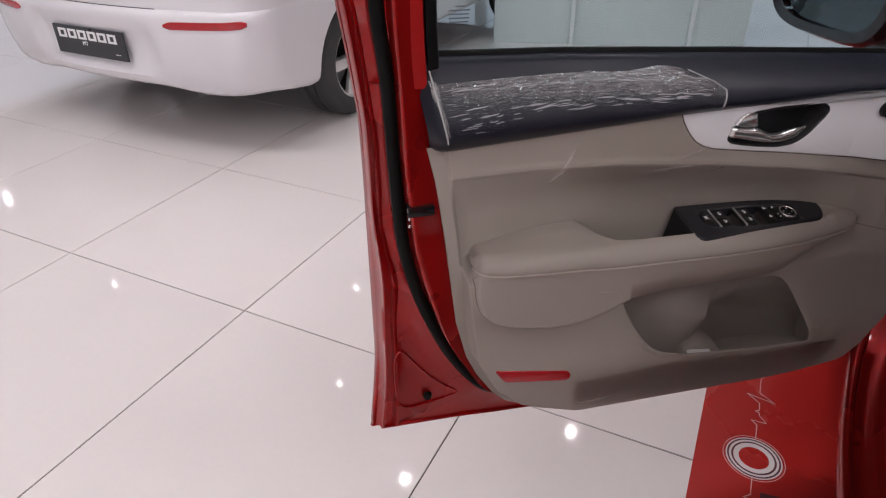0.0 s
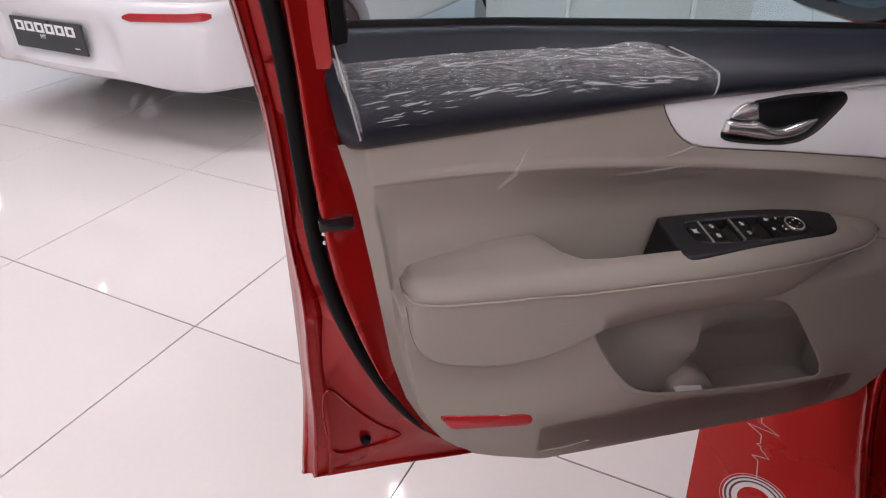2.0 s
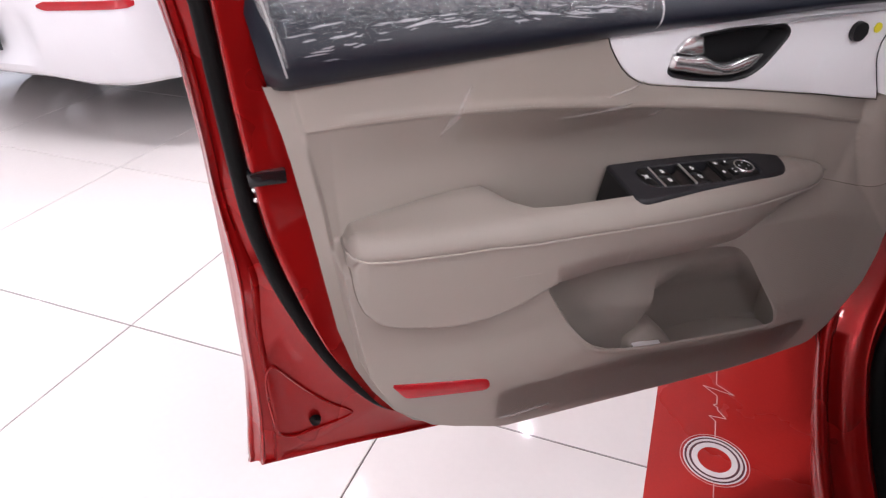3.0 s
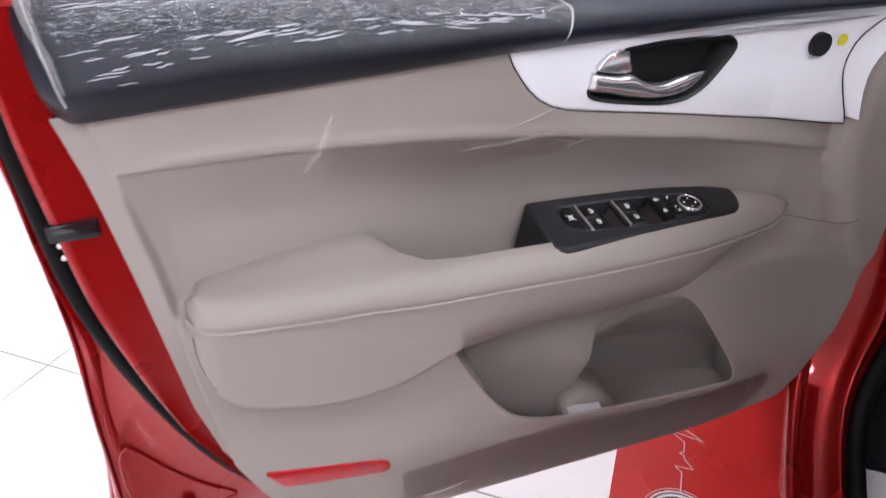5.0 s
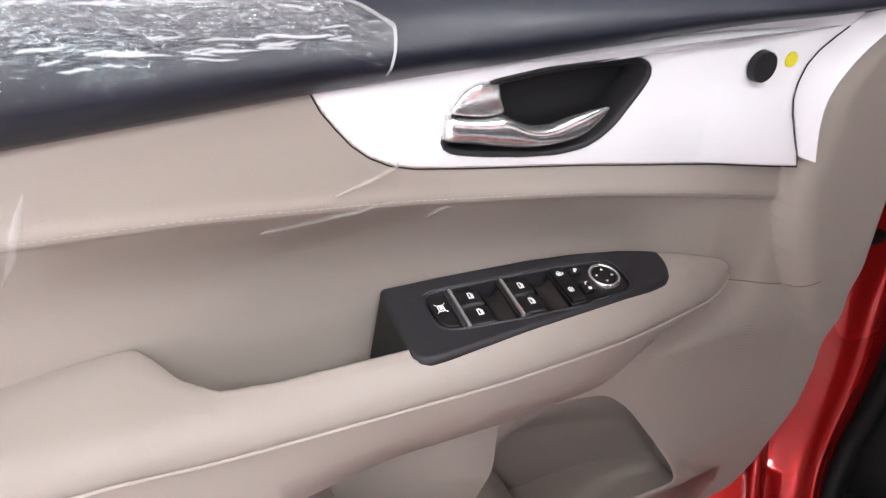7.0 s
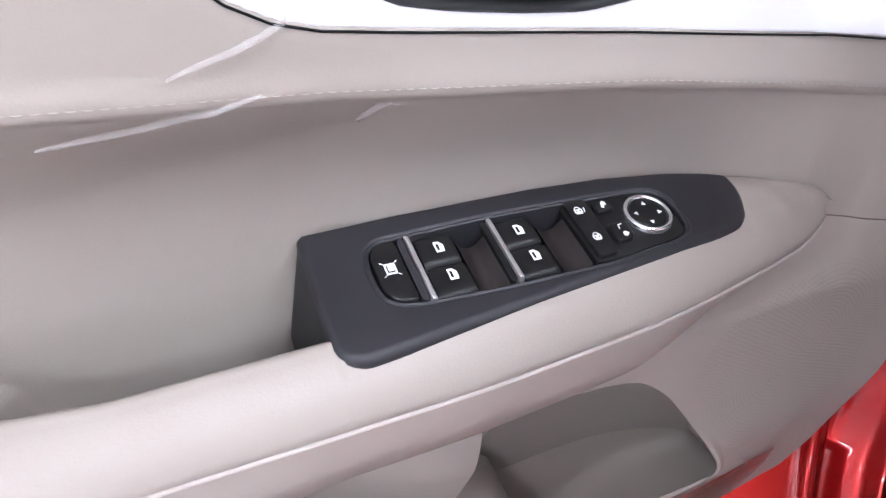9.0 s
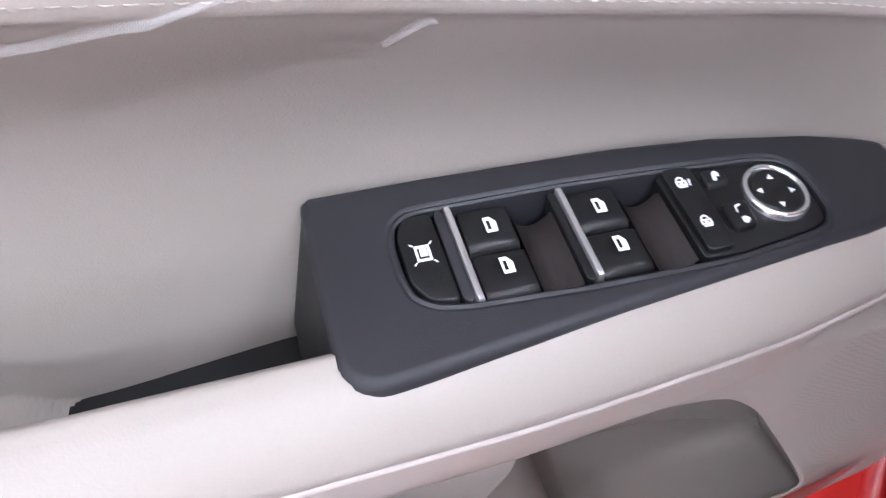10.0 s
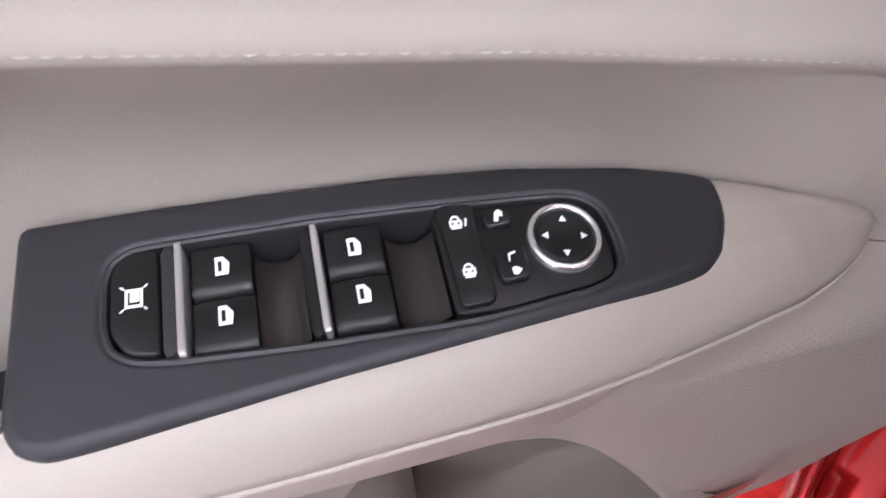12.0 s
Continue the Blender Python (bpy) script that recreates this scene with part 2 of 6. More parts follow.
FILM = clear_film("clear_thin_film", 1.05, 0.16, 0.25, 14, 40, 40, 0.002, (0.988, 0.983, 0.978))
FILL_PANEL_GLOW = glow("fill_panel_diffuser", (1.0, 0.98, 0.96), 6.0)
FILM_LOW = clear_film("clear_glossy_film", 1.24, 0.10, 0.35, 9, 40, 30, 0.003, (0.95, 0.945, 0.95))
LAMP = glow("lamp_diffuser", (1.0, 0.97, 0.94), 30.0)
DAYLIGHT = glow("daylight_outside", (0.93, 0.97, 1.0), 0.6)


# ---- mesh helpers ----
def part(name, bm, material, parent=None, label="", smooth=True, angle=40):
    """Links a bmesh as one mesh object under a thing or under a part."""
    me = bpy.data.meshes.new(name)
    bmesh.ops.recalc_face_normals(bm, faces=bm.faces)
    bm.to_mesh(me)
    bm.free()
    for mm in (material if isinstance(material, (list, tuple)) else [material]):
        me.materials.append(mm)
    if smooth:
        me.polygons.foreach_set("use_smooth", [True] * len(me.polygons))
        me.set_sharp_from_angle(angle=radians(angle))
    ob = new(name, me)
    if parent is not None:
        ob.parent = parent
    if label:
        ob["label"] = label
    return ob


def thing(name, m, label, category, group="", kind=""):
    ob = new(name)
    ob.matrix_world = m
    ob.empty_display_size = 0.1
    return tagged(ob, label, category, group, kind)


def lerp_table(table, x):
    xs, ys = zip(*table)
    return float(np.interp(x, xs, ys))


def smooth01(a, b, x):
    t = np.clip((x - a) / (b - a), 0, 1)
    return t * t * (3 - 2 * t)


def rows_mesh(bm, rows, close_u=False, caps=False):
    """Faces between rows of points of equal length."""
    vs = [[bm.verts.new(p) for p in r] for r in rows]
    n = len(rows[0])
    for a, b in zip(vs, vs[1:]):
        for i in range(n if close_u else n - 1):
            j = (i + 1) % n
            bm.faces.new((a[i], a[j], b[j], b[i]))
    if caps:
        bm.faces.new(vs[0])
        bm.faces.new(vs[-1])
    return vs


def box(bm, x0, x1, y0, y1, z0, z1, bevel=0.0, m=None):
    r = bmesh.ops.create_cube(bm, size=1)
    vs = r["verts"]
    for v in vs:
        v.co = Vector((x0 + (v.co.x + 0.5) * (x1 - x0), y0 + (v.co.y + 0.5) * (y1 - y0), z0 + (v.co.z + 0.5) * (z1 - z0)))
    if bevel:
        es = list({e for v in vs for e in v.link_edges})
        res = bmesh.ops.bevel(bm, geom=es, offset=bevel, segments=2, affect="EDGES", profile=0.6)
        vs = list({v for f in res["faces"] for v in f.verts} | {v for v in vs if v.is_valid})
    if m is not None:
        bmesh.ops.transform(bm, matrix=m, verts=[v for v in vs if v.is_valid])
    return vs


def tube(bm, pts, r, seg=8, flat=1.0, side=None):
    """A tube along points. flat: its height by its width."""
    pts = [Vector(p) for p in pts]
    rows = []
    for i, p in enumerate(pts):
        d = (pts[min(i + 1, len(pts) - 1)] - pts[max(i - 1, 0)]).normalized()
        s = side or Vector((0, 0, 1))
        a = d.cross(s)
        a = a.normalized() if a.length > 1e-4 else d.orthogonal().normalized()
        b = d.cross(a).normalized()
        rr = r[i] if isinstance(r, (list, tuple)) else r
        rows.append([p + a * math.cos(k * 2 * math.pi / seg) * rr + b * math.sin(k * 2 * math.pi / seg) * rr * flat for k in range(seg)])
    rows_mesh(bm, rows, True, True)


def spline(pts, n):
    """n points along a smooth curve through pts."""
    P = [Vector(p) for p in pts]
    P = [P[0] * 2 - P[1]] + P + [P[-1] * 2 - P[-2]]
    out = []
    segs = len(P) - 3
    for k in range(n):
        s = k / (n - 1) * segs
        i = min(int(s), segs - 1)
        t = s - i
        a, b, c, d = P[i:i + 4]
        out.append(0.5 * ((2 * b) + (c - a) * t + (2 * a - 5 * b + 4 * c - d) * t * t + (3 * b - a - 3 * c + d) * t ** 3))
    return out


def resample(pts, n, closed=True):
    """n points at even steps along a polygon."""
    P = np.array([tuple(p) for p in pts], float)
    if closed:
        P = np.vstack([P, P[:1]])
    s = np.concatenate([[0], np.cumsum(np.linalg.norm(np.diff(P, axis=0), axis=1))])
    q = np.linspace(0, s[-1], n, endpoint=not closed)
    return np.stack([np.interp(q, s, P[:, k]) for k in range(P.shape[1])], 1)


def rounded(pts, r=0.003):
    """Rounds the corners of a closed polygon off by about r."""
    P = np.array(pts, float)
    for d in (r, r * 0.4):
        Q = np.roll(P, -1, 0)
        t = np.minimum(d / (np.linalg.norm(Q - P, axis=1) + 1e-9), 0.4)[:, None]
        P = np.stack([P * (1 - t) + Q * t, P * t + Q * (1 - t)], 1).reshape(-1, P.shape[1])
    return P


def inset(P, d):
    """A closed polygon moved inwards by d."""
    P = np.array(P, float)
    a, b = np.roll(P, 1, 0), np.roll(P, -1, 0)
    t = b - a
    t /= np.linalg.norm(t, axis=1)[:, None] + 1e-9
    n = np.stack([-t[:, 1], t[:, 0]], 1)
    area2 = np.sum(P[:, 0] * b[:, 1] - b[:, 0] * P[:, 1])
    return P + n * d * (1 if area2 > 0 else -1)


def outline_sd(u, z, poly):
    """Distance to a polygon's edge, positive inside."""
    P = np.array(poly, float)
    best = np.full(u.shape, 1e9)
    inside = np.zeros(u.shape, bool)
    for (x0, y0), (x1, y1) in zip(P, np.roll(P, -1, 0)):
        dx, dy = x1 - x0, y1 - y0
        t = np.clip(((u - x0) * dx + (z - y0) * dy) / (dx * dx + dy * dy + 1e-12), 0, 1)
        best = np.minimum(best, np.hypot(u - x0 - t * dx, z - y0 - t * dy))
        cross = ((y0 > z) != (y1 > z)) & (u < (x1 - x0) * (z - y0) / (y1 - y0 + 1e-12) + x0)
        inside ^= cross
    return np.where(inside, best, -best)


def plate(bm, outline, back, front, bevel=0.0015, hole=None):
    """A slab with a given outline in u, z between two depths, which may follow u and z; its front edge is rounded."""
    f = front if callable(front) else (lambda u, z: front)
    g = back if callable(back) else (lambda u, z: back)
    P = np.array(outline, float)
    I1, I2 = inset(P, bevel * 0.35), inset(P, bevel)
    rows = [[(u, g(u, z), z) for u, z in P], [(u, f(u, z) + bevel, z) for u, z in P],
            [(u, f(u, z) + bevel * 0.35, z) for u, z in I1], [(u, f(u, z), z) for u, z in I2]]
    vs = rows_mesh(bm, rows, True)
    if hole is None:
        bmesh.ops.triangulate(bm, faces=[bm.faces.new(vs[-1])])
        return
    hs = rows_mesh(bm, [[(u, f(u, z), z) for u, z in hole], [(u, f(u, z) + 0.02, z) for u, z in hole]], True)
    ring_edges = [bm.edges.get((r[i], r[(i + 1) % len(r)])) for r in (vs[-1], hs[0]) for i in range(len(r))]
    bmesh.ops.triangle_fill(bm, use_beauty=True, edges=ring_edges)


# ---- the showroom ----
def setting(name, bm, material, label, kind="structure", category=""):
    ob = part(name, bm, material, None, label, smooth=False)
    ob.matrix_world = ROOM
    return tagged(ob, label, category or name.split("_")[0], kind=kind)


RX0, RX1, RY0, RY1 = -13.0, 9.0, -6.0, 17.0
bm = bmesh.new()
box(bm, RX0 - 0.2, RX1 + 0.2, RY0 - 0.2, RY1 + 0.2, -0.2, -0.003)
floor = setting("floor", bm, GROUT, "pale pink polished porcelain tile floor with thin dark joints")

bm = bmesh.new()
box(bm, RX0 - 0.2, RX1 + 0.2, RY0 - 0.2, RY1 + 0.2, CEIL, CEIL + 0.2)
setting("ceiling", bm, CEILING, "plain white showroom ceiling with recessed lamps")


def window_wall(name, x0, x1, y0, y1, along_x, n):
    """A wall with a row of tall openings, with a sill and a lintel."""
    bm = bmesh.new()
    a, b = (x0, x1) if along_x else (y0, y1)
    step = (b - a) / n

    def put(p, q, z0, z1):
        if along_x:
            box(bm, p, q, y0, y1, z0, z1)
        else:
            box(bm, x0, x1, p, q, z0, z1)
    put(a, b, -0.003, 0.35)
    put(a, b, 3.2, CEIL)
    for k in range(n + 1):
        c = a + k * step
        put(max(a, c - 0.14), min(b, c + 0.14), 0.35, 3.2)
    return setting(name, bm, WALL, "white showroom wall with tall window openings", category="wall")


# unseen wall; its opening is added for the south fill light
bm = bmesh.new()
for x0, x1, z0, z1 in ((RX0 - 0.2, 0.9, -0.003, CEIL), (7.7, RX1 + 0.2, -0.003, CEIL), (0.9, 7.7, -0.003, 1.05), (0.9, 7.7, 2.5, CEIL), (4.2, 4.4, 1.05, 2.5)):
    box(bm, x0, x1, RY0 - 0.2, RY0, z0, z1)
setting("wall_south", bm, WALL, "white showroom wall with a wide unseen window, added to light the door", category="wall")
window_wall("wall_north", RX0 - 0.2, RX1 + 0.2, RY1, RY1 + 0.2, True, 7)
window_wall("wall_west", RX0 - 0.2, RX0, RY0, RY1, False, 7)
bm = bmesh.new()
box(bm, RX1, RX1 + 0.2, RY0, RY1, -0.003, CEIL)
setting("wall_east", bm, WALL, "plain white showroom wall", category="wall")
bm = bmesh.new()
box(bm, RX0 - 3, RX1 + 3, RY1 + 2.4, RY1 + 2.5, -0.2, 6)
# glow behind the added south opening
box(bm, -3, 10, RY0 - 2.5, RY0 - 2.4, -0.2, 6)
box(bm, RX0 - 2.5, RX0 - 2.4, RY0 - 2.3, RY1 + 2.3, -0.2, 6)
setting("backdrop", bm, DAYLIGHT, "bright hazy daylight outside the windows", category="backdrop")


def downlight(x, y, share):
    th = thing("ceiling_downlight", Matrix.Translation((x, y, CEIL)), "small round recessed white ceiling downlight", "lamp", "ceiling downlights")
    bm = bmesh.new()
    rows = [[(r * math.cos(k * math.pi / 12), r * math.sin(k * math.pi / 12), z) for k in range(24)]
            for r, z in ((0.07, -0.001), (0.068, -0.008), (0.05, -0.010), (0.016, -0.004))]
    rows_mesh(bm, rows, True)
    part("rim", bm, WALL, th)
    bm = bmesh.new()
    bmesh.ops.create_circle(bm, cap_ends=True, radius=0.016, segments=24, matrix=Matrix.Translation((0, 0, -0.005)))
    part("diffuser", bm, LAMP, th)
    area("downlight_lamp", Matrix.Translation((x, y, CEIL - 0.02)), 0.024, 0.024, SPOT_W * share, (1.0, 0.96, 0.93), "DISK")


for sx, sy, share in SPOTS:
    downlight(sx, sy, share)


# unseen panel lamp, added as fill for the door and nearby floor
def fill_panel(x, y):
    th = thing("fill_ceiling_panel", ROOM @ Matrix.Translation((x, y, CEIL)), "square white ceiling panel lamp with a thin frame, unseen, added to light door and floor", "lamp", "ceiling panel lamps")
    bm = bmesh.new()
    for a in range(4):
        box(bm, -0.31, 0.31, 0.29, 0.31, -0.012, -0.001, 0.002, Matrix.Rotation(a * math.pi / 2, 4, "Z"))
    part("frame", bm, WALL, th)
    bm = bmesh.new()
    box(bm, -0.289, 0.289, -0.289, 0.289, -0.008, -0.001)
    part("diffuser", bm, FILL_PANEL_GLOW, th, smooth=False)
    area("fill_panel_lamp", ROOM @ Matrix.Translation((x, y, CEIL - 0.02)), 0.56, 0.56, FILL_PANEL_W, (1.0, 0.975, 0.95))


for sx, sy in FILL_PANELS:
    fill_panel(sx, sy)

# tall pale glossy boards seen through the door glass
for x0, x1 in ((0.012, 0.572), (0.584, 1.405), (1.417, 1.80)):
    bm = bmesh.new()
    box(bm, -(x1 - x0) / 2, (x1 - x0) / 2, -0.03, 0.03, 0.0, 2.2, 0.006)
    ob = part("display_board", bm, BOARD, None, "", True)
    ob.matrix_world = pose((x0 + x1) / 2, 4.98, 0, 0, 0, 0)
    tagged(ob, "pale grey glossy freestanding display board on the floor", "display board", "display boards")
    if x1 < 1.6:
        bm = bmesh.new()
        box(bm, -0.014, 0.014, -0.016, 0.016, 0.0, 2.24, 0.003)
        ob = part("board_post", bm, SATIN, None, "", True)
        ob.matrix_world = pose(x1 + 0.006, 4.93, 0)
        tagged(ob, "slim white upright post between the display boards", "post", "display board posts")

# ---- the open door of the red car ----
DOOR = pose(0.114, 0.797, 0, 0, 0, 20)      # local x runs to the hinge, y to the outside of the car
door = thing("car_door", DOOR, "open red car door with beige inner panel and black wrapped trim", "car door")

CREASE = [(0.0, 0.860), (0.06, 0.861), (0.17, 0.862), (0.30, 0.857), (0.45, 0.842), (0.60, 0.821), (0.70, 0.802), (0.80, 0.781), (0.95, 0.745)]
TOP = [(0.0, 0.905), (0.044, 0.908), (0.385, 0.930), (0.60, 0.938), (0.73, 0.944), (0.96, 0.949)]
RECESS = [(0.02, 0.0), (0.04, 0.004), (0.075, 0.016), (0.15, 0.020), (0.25, 0.026), (0.43, 0.037), (0.58, 0.038), (0.61, 0.036), (0.656, 0.029),
          (0.692, 0.018), (0.72, 0.008), (0.745, 0.001), (0.8, -0.004), (1.0, -0.004)]
EDGE_REAR = [(0.352, 0.365), (0.357, 0.315), (0.365, 0.272), (0.378, 0.235), (0.395, 0.185), (0.412, 0.150), (0.44, 0.123), (0.485, 0.095), (0.53, 0.075), (0.60, 0.058), (0.745, 0.041),
             (0.827, 0.030), (0.913, 0.016), (1.05, -0.006)]
LIP_REAR = [(0.352, 0.36), (0.39, 0.27), (0.415, 0.20), (0.43, 0.166), (0.478, 0.118), (0.542, 0.086), (0.648, 0.072), (0.773, 0.060), (0.855, 0.048), (0.914, 0.040), (1.05, 0.03)]
EDGE_FRONT = [(0.352, 0.78), (0.375, 0.83), (0.395, 0.868), (0.42, 0.896), (0.46, 0.915), (0.50, 0.932), (0.55, 0.945), (0.62, 0.948), (0.75, 0.943), (0.95, 0.936)]
BOX = [(0.078, 0.726), (0.078, 0.692), (0.083, 0.655), (0.095, 0.632), (0.115, 0.621), (0.18, 0.609), (0.24, 0.610), (0.28, 0.6225), (0.319, 0.641), (0.36, 0.6485), (0.43, 0.6525), (0.43, 0.659), (0.31, 0.662), (0.285, 0.712)]
POCKET_LOW = [(0.319, 0.641), (0.343, 0.589), (0.373, 0.542), (0.404, 0.513), (0.455, 0.497), (0.52, 0.489), (0.589, 0.4825), (0.66, 0.477), (0.717, 0.4725)]
POCKET_HIGH = [(0.7205, 0.4770), (0.708, 0.509), (0.670, 0.569), (0.638, 0.612), (0.603, 0.634), (0.52, 0.641), (0.417, 0.643), (0.319, 0.641)]
POCKET = [(p.x, p.z) for pts in (POCKET_LOW, POCKET_HIGH) for p in spline([(u, 0, z) for u, z in pts], 46)[:-1]]

HANDLE_RIM = [(0.468, 0.882), (0.470, 0.893), (0.476, 0.904), (0.487, 0.916), (0.505, 0.9245), (0.546, 0.9285), (0.60, 0.929), (0.622, 0.928), (0.632, 0.924), (0.6365, 0.915), (0.630, 0.904), (0.610, 0.880), (0.600, 0.872), (0.585, 0.865), (0.56, 0.863), (0.532, 0.866), (0.50, 0.871), (0.478, 0.876)]
INSERT_LOW = [(0.386, 0.9285), (0.391, 0.917), (0.399, 0.905), (0.408, 0.893), (0.419, 0.883), (0.433, 0.875), (0.45, 0.870), (0.475, 0.866), (0.502, 0.862), (0.545, 0.856),
              (0.587, 0.850), (0.63, 0.843), (0.672, 0.8365), (0.71, 0.831), (0.74, 0.826), (0.77, 0.822), (0.795, 0.8195)]
INSERT_ARC = [(0.793, 0.828), (0.785, 0.848), (0.778, 0.866), (0.7745, 0.880), (0.7745, 0.893), (0.7785, 0.908), (0.786, 0.919), (0.797, 0.929), (0.808, 0.936), (0.823, 0.944)]
INSERT_END = [(0.858, 0.950), (0.850, 0.943), (0.836, 0.930), (0.824, 0.9176), (0.813, 0.904), (0.805, 0.892), (0.800, 0.882), (0.7975, 0.872), (0.797, 0.856), (0.7985, 0.842), (0.801, 0.826)]
ROLL = [(0.50, 0.99), (0.575, 0.930), (0.644, 0.868), (0.683, 0.838), (0.73, 0.813), (0.765, 0.802), (0.79, 0.798), (0.81, 0.797), (0.844, 0.7985), (0.874, 0.7985), (0.892, 0.805), (0.9176, 0.824), (0.943, 0.850), (0.96, 0.87)]
OUTER = [(0.075, -0.022), (0.080, -0.034), (0.09, -0.043), (0.11, -0.0495), (0.2, -0.0565), (0.35, -0.059), (0.5, -0.0562), (0.61, -0.048), (0.68, -0.036), (0.705, -0.030),
         (0.72, -0.0270), (0.738, -0.0205), (0.752, -0.0135), (0.762, -0.006), (0.768, 0.004)]


# soften the bends of the outline from above
_us = np.linspace(0.075, 0.768, 140)
_ws = np.interp(_us, *zip(*OUTER))
for _ in range(14):
    _m = 0.25 * np.roll(_ws, 1) + 0.5 * _ws + 0.25 * np.roll(_ws, -1)
    _k = smooth01(0.085, 0.11, _us) * smooth01(0.72, 0.69, _us)
    _ws = _ws * (1 - _k) + _m * _k
OUTER = list(zip(_us.tolist(), _ws.tolist()))
BOX = [tuple(p) for p in rounded(BOX, 0.012)]


INSERT_PLAN = INSERT_LOW + INSERT_END[::-1] + [(0.84, 0.97), (0.386, 0.96)]


def card_depth(u, z):
    """How far the inner panel lies from the door's plane (minus: towards the seats)."""
    u, z = np.asarray(u, float), np.asarray(z, float)
    zc = np.interp(u, *zip(*CREASE))
    rec = np.interp(u, *zip(*RECESS))
    w = -0.004 + (rec + 0.004) * np.sin(np.clip((zc - z) / 0.075, 0, 1) * math.pi / 2)
    w = w - 0.0016 * np.exp(-((z - zc - 0.006) / 0.006) ** 2) * (z > zc) * smooth01(0.05, 0.1, u) * smooth01(0.815, 0.79, u)
    w = w + 0.0030 * smooth01(zc, zc - 0.0024, z) * smooth01(0.03, 0.06, u) * smooth01(0.815, 0.79, u)
    cup = smooth01(0.25, 0.29, u) * smooth01(0.45, 0.43, u)
    front = smooth01(0.58, 0.70, u)
    zs = np.interp(u, [0.64, 0.70, 0.768, 0.80, 0.838, 0.90], [0.706, 0.7035, 0.699, 0.690, 0.678, 0.665])
    L = smooth01(0.722 - 0.055 * cup, 0.692 - 0.050 * cup, z) * (1 - front) + smooth01(zs + 0.002, zs - 0.05, z) * front
    low = -0.030 - 0.010 * np.exp(-((z - 0.50) / 0.05) ** 2)
    low = low * (1 - 0.55 * smooth01(0.66, 0.92, u))
    low = low + 0.050 * smooth01(0.400, 0.352, z) ** 1.7
    w = w * (1 - L) + low * L
    m = smooth01(-0.0025, 0.0030, outline_sd(u, z, BOX)) * (1 - cup * smooth01(0.670, 0.682, z))
    rec = smooth01(0.30, 0.43, u)
    turn = smooth01(0.085, 0.145, u)
    bulge = np.interp(u, [0.075, 0.083, 0.095, 0.12, 0.15], [-0.034, -0.0395, -0.0435, -0.0475, -0.0500]) * (1 - turn) + (np.interp(u, *zip(*OUTER)) + 0.0030) * turn
    bulge = bulge * (1 - rec) - 0.0275 * rec
    w = w * (1 - m) + bulge * m
    # the thin raised lip of the map pocket
    sd = outline_sd(u, z, POCKET)
    w = w - 0.003 * np.exp(-((sd + 0.002) / 0.0045) ** 2) * smooth01(0.56, 0.50, z)
    # rear flange and the rounded front end
    lip = np.interp(z, *zip(*LIP_REAR))
    e = smooth01(lip + 0.002, lip - 0.005, u)
    w = w * (1 - e) + 0.002 * e
    w = w + 0.035 * smooth01(0.002, 0.008, outline_sd(u, z, HANDLE_RIM))
    fr = np.interp(z, *zip(*EDGE_FRONT)) - u
    # the upright padded roll along the front edge
    e = u - np.interp(z, *zip(*ROLL))
    k = np.sqrt(np.clip(1 - (1 - np.clip(e / 0.030, 0, 1)) ** 2, 0, 1))
    w = w - 0.024 * k * smooth01(0.57, 0.70, z)
    w = w + 0.016 * smooth01(0.002, 0.006, outline_sd(u, z, INSERT_PLAN))
    w = w + 0.05 * smooth01(0.028, 0.0, fr) ** 1.5
    return w


def depth1(u, z):
    return float(card_depth(np.array([u]), np.array([z]))[0])


